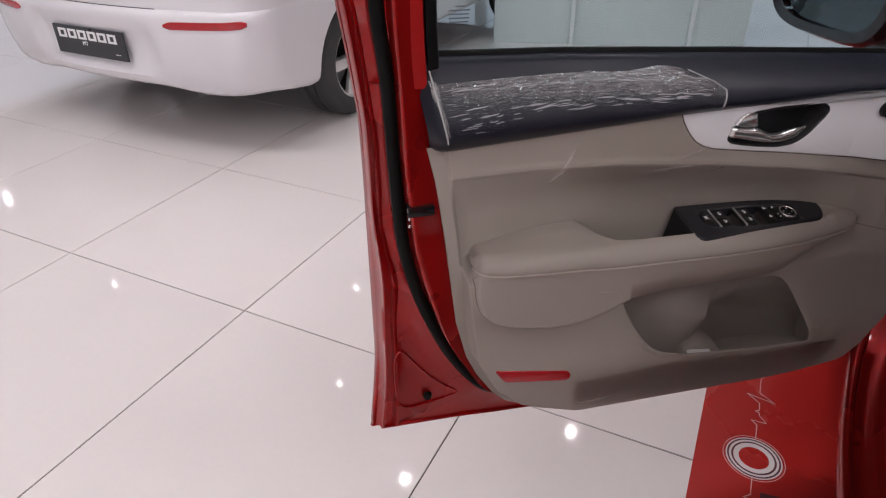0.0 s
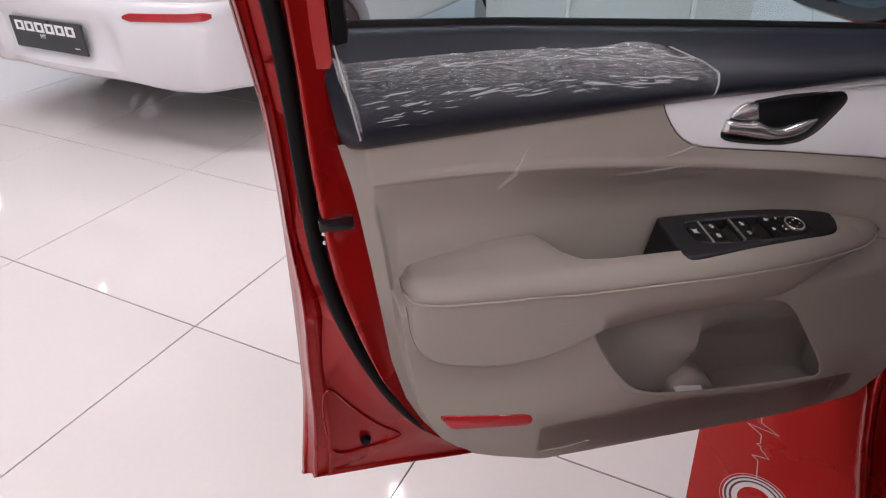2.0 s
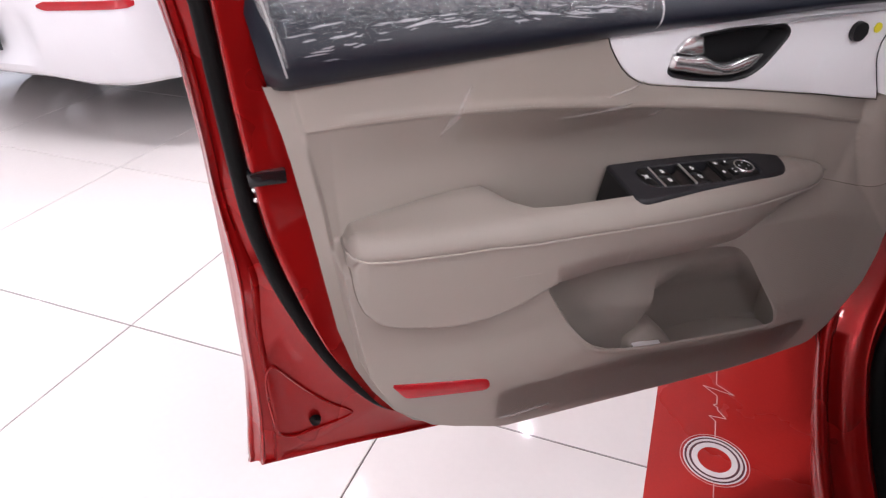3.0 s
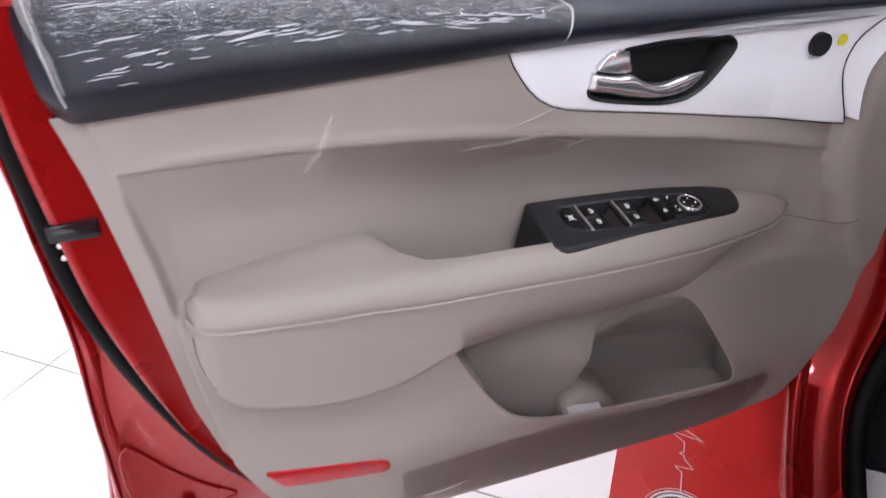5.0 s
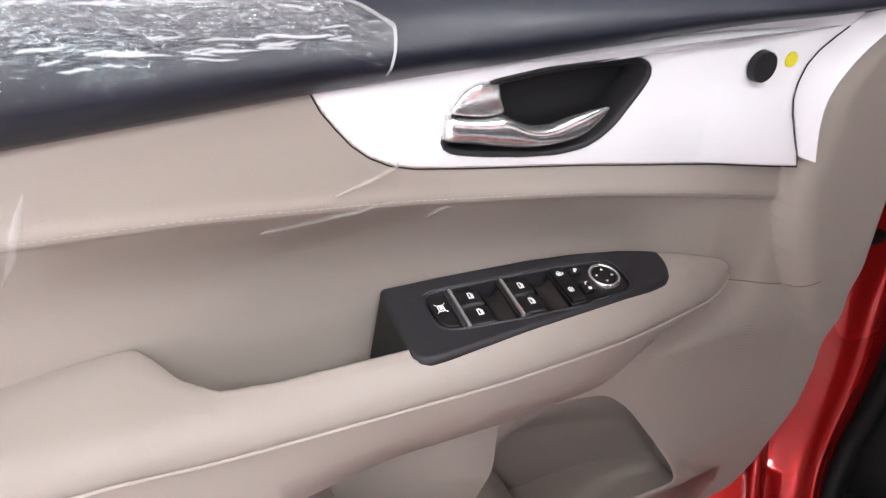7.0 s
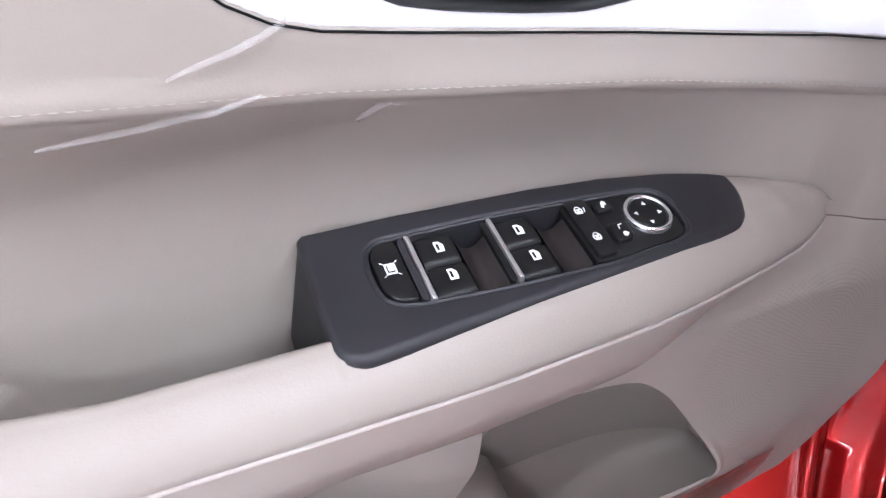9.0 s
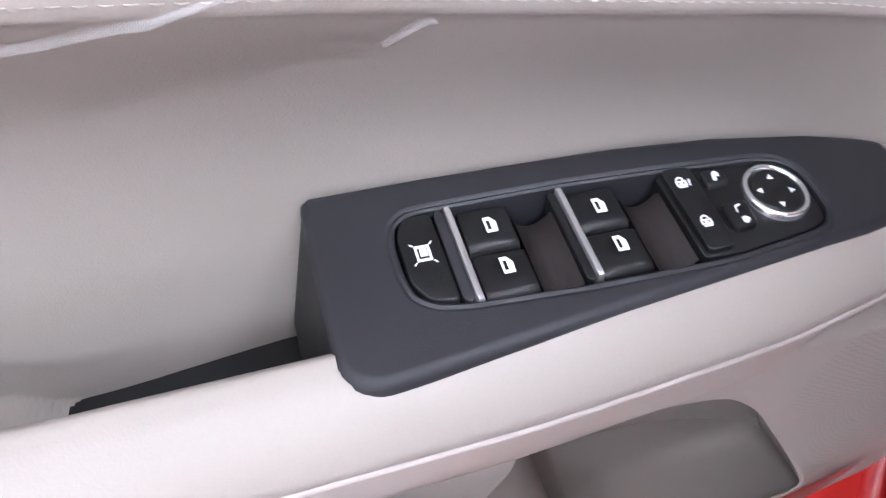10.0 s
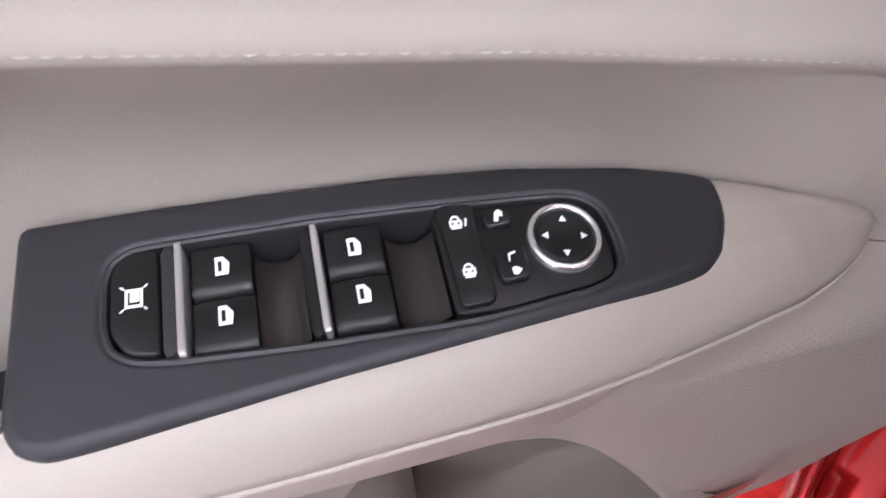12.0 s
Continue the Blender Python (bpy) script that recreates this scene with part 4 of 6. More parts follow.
def build_armrest():
    us = sorted(set(list(np.linspace(0.075, 0.10, 8)) + list(np.linspace(0.10, 0.25, 14)) + list(np.linspace(0.25, 0.31, 12)) + list(np.linspace(0.31, 0.43, 10))
                    + [0.4320, 0.4328, 0.436, 0.6815, 0.6825] + list(np.linspace(0.44, 0.70, 22)) + list(np.linspace(0.70, 0.768, 16))))
    rows, seam = [], []
    for u in us:
        wo, wb = lerp_table(OUTER, u), lerp_table(BACK, u)
        T = lambda w: arm_top(u, w)
        end = float(smooth01(0.09, 0.075, u))
        nose = 0.024 * max(0.0, (0.25 - u) / 0.175) ** 1.5
        d = 0.016 * end ** 1.5
        k = min(1.0, (wb - wo) / 0.03)
        prof = [(wb, T(wb) - 0.075), (wb, T(wb) - 0.010 * k - d), (wb - 0.002 * k, T(wb) - 0.003 * k - d), (wb - 0.006 * k, T(wb) - 0.0005 - d), (wo * 0.35 + wb * 0.65, T(wo * 0.35 + wb * 0.65) - d),
                (wo * 0.6 + wb * 0.4, T(wo * 0.6 + wb * 0.4) - 0.0005 * k - d)]
        if wb - wo < 0.042:
            prof[4], prof[5] = (wb - 0.008, T(wb - 0.008)), (wb - 0.011, T(wb - 0.011) - 0.0003)
        if 0.4324 < u < 0.682:
            # sunk seat for the switch panel
            wf = float(np.interp(u, [0.4328, 0.44, 0.4804, 0.5332, 0.5923, 0.6356, 0.6688, 0.6788, 0.689], [-0.036, -0.0436, -0.0405, -0.035, -0.0288, -0.0246, -0.020, -0.0133, 0.006]))
            prof = [(y, z - 0.02) for y, z in prof[:4]] + [(wf + 0.006, T(wf) - 0.02), (wf + 0.004, T(wf) - 0.001)]
        prof = [(y, z - nose * min(1, max(0, (y - wo - 0.010) / max(0.01, 0.020 - wo - 0.010)))) for y, z in prof]
        rec = float(smooth01(0.30, 0.43, u))
        hk = 1 - float(smooth01(0.60, 0.76, u))
        hb = 0.036 + 0.054 * (1 - float(smooth01(0.63, 0.745, u)))
        tuck = 1 - float(smooth01(0.15, 0.245, u))
        front = min(prof[-1][0] - 0.001, wo + 0.018 * k)
        lo = 0.0028
        prof += [(front, T(front) - 0.0015 * k - d), (wo + 0.009 * k, T(wo) - 0.005 * k - d), (wo + 0.003 * k, T(wo) - 0.013 * k - d),
                 (wo + 0.0008, T(wo) - 0.018 - d), (wo, T(wo) - 0.0235), (wo + 0.0016, T(wo) - 0.0248), (wo + 0.0018, T(wo) - 0.0272), (wo + lo, T(wo) - 0.0272 - (0.17 - 0.10 * tuck) * (hb - 0.0272)),
                 ((wo + lo + 0.006 * tuck) * (1 - rec) + (wo * 0.75 - 0.007 * hk + 0.012 * float(smooth01(0.60, 0.70, u))) * rec, T(wo) - 0.0272 - 0.5 * (hb - 0.0272)),
                 ((wo + 0.0034) * (1 - rec) + (min(-0.029, wo + 0.02) if u < 0.66 else wo + 0.012 + 0.008 * hk) * rec, T(wo) - hb)]
        if u > 0.60:
            y, z = prof[-1]
            prof[-1] = (y + max(0.0, depth1(u, z) + 0.012 - y) * float(smooth01(0.60, 0.66, u)), z)
        prof[-1] = (prof[-1][0] + 0.006 * tuck, prof[-1][1])
        prof[0] = (max(prof[0][0], prof[-1][0] + 0.002), T(wo) - hb - 0.002)
        sc = 1 - 0.72 * max(0.0, (u - 0.70) / 0.068) ** 2
        prof = [(y, z if z > T(wo) else T(wo) - (T(wo) - z) * sc) for y, z in prof]
        rows.append([(u, y, z) for y, z in prof])
        seam.append((u, wo + 0.0006, T(wo) - 0.0257 * sc))
    bm = bmesh.new()
    rows_mesh(bm, rows, True, True)
    for q in bm.faces:
        c = q.calc_center_median()
        q.material_index = int(c.z < arm_top(c.x, lerp_table(OUTER, c.x)) - 0.0262 * (1 - 0.72 * max(0.0, (c.x - 0.70) / 0.068) ** 2))
    arm = part("armrest", bm, [BEIGE_SOFT, BEIGE], door, "beige padded armrest with a piped seam", angle=80)
    bm = bmesh.new()
    tube(bm, seam, 0.0014, 8)
    part("seam_piping", bm, PIPING, arm, "pale piped seam")
    return arm


build_armrest()

# thin joint round the rear end of the armrest's side
bm = bmesh.new()
line = [p for p in resample(inset(BOX, -0.0012), 300) if p[0] < 0.19 and p[1] < 0.716]
line.sort(key=lambda p: math.atan2(p[1] - 0.70, p[0] - 0.20) % (2 * math.pi))
tube(bm, [(u, depth1(u, z) + 0.0004, z) for u, z in line], 0.0011, 6)
part("armrest_joint", bm, BEIGE_DARK, door, "thin dark joint beside the armrest")

# stitches along the fold of the panel
bm = bmesh.new()
u = 0.07
while u < 0.80:
    z = lerp_table(CREASE, u) + 0.0045
    z2 = lerp_table(CREASE, u + 0.0032) + 0.0045
    w = depth1(u, z) - 0.0001
    tube(bm, [(u, w, z), (u + 0.0016, w - 0.0005, (z + z2) / 2), (u + 0.0032, w, z2)], [0.00015, 0.0003, 0.00015], 5)
    u += 0.0052
ob = part("stitching", bm, PIPING, door, "pale stitching along the panel fold")
tagged(ob, kind="stuff")

# black strip that paints the shade in the gap behind the pull rail
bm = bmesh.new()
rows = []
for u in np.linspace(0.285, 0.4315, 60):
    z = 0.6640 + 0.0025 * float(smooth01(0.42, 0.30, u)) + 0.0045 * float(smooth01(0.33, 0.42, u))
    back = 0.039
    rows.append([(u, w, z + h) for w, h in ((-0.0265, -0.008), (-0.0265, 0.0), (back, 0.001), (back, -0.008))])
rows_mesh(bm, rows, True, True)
part("pull_gap_shade", bm, SMOKE, door, "black strip painted as the shade in the slot behind the pull rail")

# ---- switch panel ----
BEZEL_LOW = [(0.6906, 0.0155), (0.6898, 0.006), (0.6862, -0.0045), (0.6790, -0.0145), (0.6680, -0.0206), (0.6356, -0.0252), (0.5923, -0.0294), (0.5332, -0.0350), (0.4804, -0.0402), (0.4500, -0.0432),
             (0.4425, -0.0428), (0.4368, -0.0402), (0.4333, -0.0350), (0.4322, -0.0280)]
BEZEL_OUT = [(0.4318, 0.0362), (0.4819, 0.0375), (0.5224, 0.0376), (0.5654, 0.0374), (0.6101, 0.0347), (0.6558, 0.0280), (0.6778, 0.0222), (0.6892, 0.0178)]
BEZEL_OUT += [(p.x, p.z) for p in spline([(u, 0, w) for u, w in BEZEL_LOW], 70)]
RECESS_OUT = [(0.4612, 0.0123), (0.4657, 0.0192), (0.4720, 0.0206), (0.5331, 0.0217), (0.5794, 0.0205), (0.628, 0.0182), (0.6375, 0.0140), (0.6400, 0.006), (0.6405, -0.0068), (0.6385, -0.0160),
              (0.6286, -0.0200), (0.5853, -0.0240), (0.5274, -0.0232), (0.4808, -0.0208), (0.4662, -0.0180), (0.4616, -0.0100)]


def top_at(u, w):
    return 0.741 + 0.19 * w - 0.04 * (u - 0.44)


def aligned(poly, n):
    """Even points on a closed outline, starting over its rear end."""
    P = resample(poly, 400)
    i = int(np.argmin(P[:, 0] - 0.3 * P[:, 1]))
    return resample(np.roll(P, -i, 0), n)


def slab(bm, poly, z0, z1, bevel=0.0008, dome=0.0):
    """A raised piece with a given outline on the switch plane, from z0 to z1 above it, its top edge rounded."""
    P = np.array(poly, float)
    rows = [[(u, w, top_at(u, w) + z0) for u, w in P], [(u, w, top_at(u, w) + z1 - bevel) for u, w in P],
            [(u, w, top_at(u, w) + z1 - bevel * 0.3) for u, w in inset(P, bevel * 0.3)], [(u, w, top_at(u, w) + z1 + dome) for u, w in inset(P, bevel)]]
    vs = rows_mesh(bm, rows, True)
    bmesh.ops.triangulate(bm, faces=[bm.faces.new(vs[-1])])


def build_switches():
    n = 220
    A, B = inset(aligned(rounded(BEZEL_OUT, 0.002), n), -0.0012), aligned(rounded(RECESS_OUT, 0.004), n)
    up = 0.0052
    rise = lambda P, d: [(u, w, top_at(u, w) + d) for u, w in P]
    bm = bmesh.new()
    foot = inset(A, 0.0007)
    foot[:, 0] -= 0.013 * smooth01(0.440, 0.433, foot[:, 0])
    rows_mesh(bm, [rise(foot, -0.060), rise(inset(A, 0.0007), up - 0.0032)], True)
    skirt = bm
    bm = bmesh.new()
    rows = [rise(A, up - 0.0052), rise(A, up - 0.0036), rise(inset(A, 0.0006), up - 0.0023), rise(inset(A, 0.0016), up - 0.0011), rise(inset(A, 0.0028), up - 0.0003), rise(inset(A, 0.0040), up), rise(inset(A, 0.0044), up),
            rise(A * 0.45 + B * 0.55, up + 0.0001), rise(inset(B, -0.0039), up), rise(inset(B, -0.0035), up), rise(inset(B, -0.0022), up - 0.0009), rise(inset(B, -0.001), up - 0.0002), rise(B, up - 0.0008), rise(inset(B, 0.0006), up - 0.018)]
    vs = rows_mesh(bm, rows, True)
    bmesh.ops.triangulate(bm, faces=[bm.faces.new(vs[-1])])
    sw = part("switch_panel", bm, BEZEL, door, "charcoal plastic window switch panel", angle=45)
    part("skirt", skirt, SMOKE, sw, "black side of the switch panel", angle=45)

    def key(name, poly, z1, material, label="", z0=-0.004, bevel=0.0010):
        bm = bmesh.new()
        slab(bm, resample(rounded(poly, 0.0016), 64), z0, z1, bevel)
        return part(name, bm, material, sw, label, angle=45)

    key("lock_button", [(0.4628, 0.0122), (0.4668, 0.0186), (0.4780, 0.0195), (0.4788, -0.0198), (0.4680, -0.0172), (0.4630, -0.0095)], up + 0.0002, BUTTON, "black child lock button")
    key("filler", [(0.4790, 0.0200), (0.4832, 0.0205), (0.4838, -0.0208), (0.4795, -0.0203)], up - 0.0002, BEZEL, bevel=0.0003)
    key("filler", [(0.5265, 0.0208), (0.5302, 0.0208), (0.5306, -0.0215), (0.5268, -0.0213)], up - 0.0012, BUTTON, bevel=0.0003)
    for a, b, c, d in ((0.4836, 0.4862, 0.4868, 0.4840), (0.5304, 0.5330, 0.5334, 0.5307)):
        bm = bmesh.new()
        slab(bm, resample([(a, 0.0205), (b, 0.0205), (c, -0.0212), (d, -0.0210)], 40), -0.004, up + 0.0008, 0.0006)
        part("silver_strip", bm, SILVER, sw, "thin silver strip", angle=45)

    def window_switch(u0, u1, w0, w1):
        """A rocker with a raised grip towards the seat."""
        bm = bmesh.new()
        rows = []
        prof = [(0.0, -0.004), (0.0, 0.0000), (0.03, 0.0022), (0.10, 0.0032), (0.55, 0.0030), (0.80, 0.0034), (0.90, 0.0026), (0.98, 0.0004), (1.0, -0.004)]
        for k in range(9):
            q = k / 8
            edge = -0.0009 * (1 if k in (0, 8) else 0)
            row = []
            for s, h in prof:
                w = w0 + (w1 - w0) * s
                u = u0 + (u1 - u0) * q
                row.append((u, w, top_at(u, w) + h + edge))
            rows.append(row)
        rows = [[(p[0], p[1], min(p[2], top_at(p[0], p[1]) - 0.004)) for p in rows[0]]] + rows + [[(p[0], p[1], min(p[2], top_at(p[0], p[1]) - 0.004)) for p in rows[-1]]]
        rows_mesh(bm, rows)
        part("window_switch", bm, BUTTON, sw, "black window rocker switch", angle=50)

    for u0 in (0.4885, 0.5350):
        window_switch(u0, u0 + 0.0200, 0.0203, 0.0000)
        window_switch(u0, u0 + 0.0205, -0.0006, -0.0213)
    for u0, u1 in ((0.5098, 0.5262), (0.5565, 0.5745)):
        bm = bmesh.new()
        rows = []
        for k in range(13):
            q = k / 12
            u = u0 + (u1 - u0) * q
            h = up - 0.0035 - 0.0055 * math.sin(math.pi * min(1, q * 1.05)) ** 0.7
            rows.append([(u, w, top_at(u, w) + h - d) for w, d in ((0.0148, 0.010), (0.0144, 0.0015), (0.0128, 0.0), (0.0, 0.0), (-0.015, 0.0), (-0.0205, 0.0))])
        rows_mesh(bm, rows)
        part("finger_cup", bm, CUP, sw, "hollow finger cup", angle=50)
    key("mirror_pod", [(0.5752, 0.0198), (0.6270, 0.0172), (0.6365, 0.0130), (0.6385, -0.006), (0.6370, -0.0155), (0.6280, -0.0186), (0.5925, -0.0224), (0.5760, -0.0220)], up - 0.0015, BUTTON, "black mirror control base", bevel=0.0006)
    key("lock_rocker", [(0.5774, 0.0203), (0.5908, 0.0200), (0.5908, -0.0203), (0.5780, -0.0208)], up + 0.0010, BUTTON, "black door lock rocker", bevel=0.0006)
    key("fold_button", [(0.5936, 0.0162), (0.6036, 0.0166), (0.6056, 0.0090), (0.5938, 0.0080)], up + 0.0012, BUTTON, "black mirror folding button", bevel=0.0012)
    key("side_button", [(0.5938, -0.0008), (0.6062, -0.0006), (0.6052, -0.0136), (0.5942, -0.0142)], up + 0.0012, BUTTON, "black mirror side button", bevel=0.0012)
    # mirror dial
    cu, cw, R = 0.6221, 0.0006, 0.0141
    circ = lambda r, k=48: [(cu + r * math.cos(2 * math.pi * i / k), cw + r * math.sin(2 * math.pi * i / k)) for i in range(k)]
    bm = bmesh.new()
    rows_mesh(bm, [rise(circ(r), h) for r, h in ((R, 0.0), (R, up + 0.0006), (R - 0.0005, up + 0.0014), (R - 0.0013, up + 0.0018), (R - 0.0022, up + 0.0014), (R - 0.0027, up), (R - 0.0027, 0))], True)
    part("dial_ring", bm, CHROME, sw, "silver ring round the mirror dial", angle=60)
    bm = bmesh.new()
    vs = rows_mesh(bm, [rise(circ(r), h) for r, h in ((R - 0.0030, 0), (R - 0.0030, up + 0.0006), (R - 0.0036, up + 0.0012), (R - 0.006, up + 0.0006), (R - 0.0095, up + 0.0002), (0.001, up))], True)
    bm.faces.new(vs[-1])
    part("mirror_dial", bm, BUTTON, sw, "round black mirror dial", angle=60)

    # white marks
    def mark(polys, h, hole=None):
        bm = bmesh.new()
        for poly in polys:
            P = [(u, w) for u, w in poly]
            vs = [bm.verts.new((u, w, top_at(u, w) + h)) for u, w in P]
            f = bm.faces.new(vs)
            r = bmesh.ops.extrude_face_region(bm, geom=[f])
            bmesh.ops.translate(bm, vec=(0, 0, -0.0004), verts=[v for v in r["geom"] if isinstance(v, bmesh.types.BMVert)])
        part("symbol", bm, PRINT, sw, "small white printed symbol", smooth=False)

    def door_mark(cu, cw, h):
        s = 0.0026
        o = [(-1, -1.3), (0.9, -1.3), (1.05, 0.35), (0.15, 1.35), (-1, 1.3)]
        i = [(-0.62, -0.9), (-0.05, -0.9), (-0.05, 0.7), (-0.62, 0.7)]
        g = lambda p: (cu + p[0] * s * 0.9, cw + p[1] * s)
        q = [[g((-1, -1.3)), g((0.9, -1.3)), g((0.9, -0.85)), g((-1, -0.85))], [g((-1, -0.85)), g((-0.62, -0.85)), g((-0.62, 1.3)), g((-1, 1.3))],
             [g((0.0, -0.85)), g((0.95, -0.85)), g((1.05, 0.35)), g((0.15, 1.35)), g((0.0, 1.3))], [g((-0.62, 0.8)), g((0.0, 0.8)), g((0.0, 1.3)), g((-0.62, 1.3))]]
        mark(q, h)

    for p in ((0.4993, 0.0097), (0.4995, -0.0089), (0.5452, 0.0097), (0.5458, -0.0090)):
        door_mark(*p, up + 0.0000 - 0.0002)
    sq = lambda cu, cw, a, b: [(cu - a, cw - b), (cu + a, cw - b), (cu + a, cw + b), (cu - a, cw + b)]
    cu0, cw0 = 0.4706, 0.0018
    frame_bars = lambda cu, cw, a, b, t: [sq(cu, cw + b, a + t, t), sq(cu, cw - b, a + t, t), sq(cu - a, cw, t, b - t), sq(cu + a, cw, t, b - t)]
    cross = [[(cu0 + sg * 0.0042 * k1 - 0.00035, cw0 + 0.0046 * k1), (cu0 + sg * 0.0042 * k1 + 0.00035, cw0 + 0.0046 * k1), (cu0 + sg * 0.0042 * k2 + 0.00035, cw0 + 0.0046 * k2), (cu0 + sg * 0.0042 * k2 - 0.00035, cw0 + 0.0046 * k2)]
             for sg in (1, -1) for k1, k2 in ((-1, -0.78), (0.78, 1))]
    mark(frame_bars(cu0, cw0, 0.0024, 0.0029, 0.00045) + [sq(cu0 + 0.0002, cw0 + 0.0004, 0.0014, 0.0017)] + cross, up + 0.0006)
    for cu1, cw1, tick in ((0.5838, 0.0119, True), (0.5842, -0.0080, False)):
        body = [sq(cu1 - 0.0006, cw1 - 0.0010, 0.0024, 0.00035), sq(cu1 - 0.0006, cw1 + 0.0008, 0.0024, 0.00035), sq(cu1 - 0.0026, cw1 - 0.0001, 0.0004, 0.0007), sq(cu1 + 0.0014, cw1 - 0.0001, 0.0004, 0.0007), sq(cu1 - 0.0006, cw1 - 0.0001, 0.0007, 0.0005)]
        loop = [[(cu1 - 0.0006 + r * math.cos(a0), cw1 + 0.0013 + r * math.sin(a0)) for r, a0 in ((0.0012, a1), (0.0019, a1), (0.0019, a1 + 0.62), (0.0012, a1 + 0.62))] for a1 in np.linspace(0, math.pi - 0.62, 5)]
        foot = [sq(cu1 - 0.0006, cw1 - 0.0020, 0.0019, 0.00035)]
        mark(body + loop + foot + ([[(cu1 + 0.0024, cw1 - 0.0016), (cu1 + 0.0031, cw1 - 0.0018), (cu1 + 0.0039, cw1 + 0.0012), (cu1 + 0.0032, cw1 + 0.0017)]] if tick else []), up + 0.0013)
    mark([[(0.5975, 0.0105), (0.5990, 0.0100), (0.6000, 0.0125), (0.6012, 0.0118), (0.6014, 0.0138), (0.6000, 0.0150), (0.5984, 0.0140)]], up + 0.0016)
    mark([[(0.5985, -0.0065), (0.5990, -0.0068), (0.5996, -0.0042), (0.6018, -0.0036), (0.6016, -0.0030), (0.5990, -0.0035)], [(0.6003 + 0.0017 * math.cos(a) * (1 + 0.25 * math.cos(3 * a)), -0.0106 + 0.0016 * math.sin(a)) for a in np.linspace(0, 2 * math.pi, 10, endpoint=False)]], up + 0.0016)
    for a in range(4):
        th = radians(80 + 90 * a)
        r0 = 0.0068
        c, s = math.cos(th), math.sin(th)
        pt = lambda r, t: (0.6221 + r * c - t * s, 0.0006 + r * s + t * c)
        mark([[pt(r0 + 0.0018, 0), pt(r0 - 0.0006, 0.0013), pt(r0 - 0.0006, -0.0013)]], up + 0.0010)


build_switches()


# fine perforations of the loudspeaker field in the lower panel, as flat dots painted with the holes' shade
holes = []
for k in range(1, 34):
    r = 0.0033 * k
    n = max(6, int(2 * math.pi * r / 0.0033))
    for i in range(n):
        a = 2 * math.pi * (i + 0.5 * (k % 2)) / n
        u, z = 0.770 + r * math.cos(a), 0.585 + r * math.sin(a)
        if 0.50 < z < 0.665 and 0.668 + 0.6 * max(0.0, 0.60 - z) < u < 0.862:
            holes.append((u, z))
deep = card_depth(*np.array(holes).T)
bm = bmesh.new()
for (u, z), w in zip(holes, deep):
    bm.faces.new([bm.verts.new((u + 0.0006 * math.cos(b), w - 0.00015, z + 0.0006 * math.sin(b))) for b in np.linspace(0, 2 * math.pi, 6, endpoint=False)])
ob = part("speaker_perforation", bm, PERFORATION, door, "fine perforations over the loudspeaker", smooth=False)
tagged(ob, kind="stuff")

# ---- reflector and films on the panel ----
bm = bmesh.new()
P = resample(rounded([(0.112, 0.526), (0.238, 0.503), (0.2455, 0.4985), (0.2485, 0.490), (0.247, 0.482), (0.240, 0.4800), (0.131, 0.499)], 0.003), 60)
plate(bm, P, lambda u, z: depth1(u, z) + 0.004, lambda u, z: min(depth1(u, z), -0.02) - 0.0018, 0.0012)
part("reflector", bm, REFLECTOR, door, "long red safety reflector")


def film_patch(name, outline, lift, material, label, amp=0.0006):
    """A thin clear film that lies on the panel."""
    P = np.array(outline, float)
    u0, z0 = P.min(0)
    u1, z1 = P.max(0)
    nu, nz = max(8, int((u1 - u0) / 0.004)), max(8, int((z1 - z0) / 0.004))
    bm = bmesh.new()
    gu, gz = np.meshgrid(np.linspace(u0, u1, nu), np.linspace(z0, z1, nz))
    sd = outline_sd(gu, gz, P)
    wd = card_depth(gu, gz)
    vs = {}
    for i in range(nz):
        for j in range(nu):
            if sd[i, j] > -0.004:
                nn = noise.noise(Vector((gu[i, j] * 40, gz[i, j] * 60, 1.3))) * amp
                q = np.array([gu[i, j], gz[i, j]])
                if sd[i, j] < 0:
                    d = np.roll(P, -1, 0) - P
                    k = P + d * np.clip(np.sum((q - P) * d, 1) / np.sum(d * d, 1), 0, 1)[:, None]
                    q = k[np.argmin(np.sum((k - q) ** 2, 1))]
                vs[i, j] = bm.verts.new((q[0], (wd[i, j] if sd[i, j] >= 0 else depth1(*q)) - lift + nn, q[1]))
    for i in range(nz - 1):
        for j in range(nu - 1):
            q = [(i, j), (i, j + 1), (i + 1, j + 1), (i + 1, j)]
            if all(k in vs for k in q):
                bm.faces.new([vs[k] for k in q])
    part(name, bm, material, door, label, angle=180)


film_patch("protective_film", [(0.235, 0.905), (0.215, 0.82), (0.30, 0.80), (0.40, 0.815), (0.47, 0.825), (0.476, 0.859), (0.440, 0.868), (0.415, 0.878), (0.398, 0.896), (0.380, 0.925)], 0.0028, FILM, "clear wrinkled protective film on the panel")
film_patch("protective_film", [(0.262, 0.470), (0.262, 0.408), (0.36, 0.400), (0.60, 0.390), (0.76, 0.394), (0.80, 0.43), (0.80, 0.455), (0.76, 0.462), (0.60, 0.466), (0.46, 0.482)], 0.0028, FILM_LOW, "clear wrinkled protective film along the lower panel")


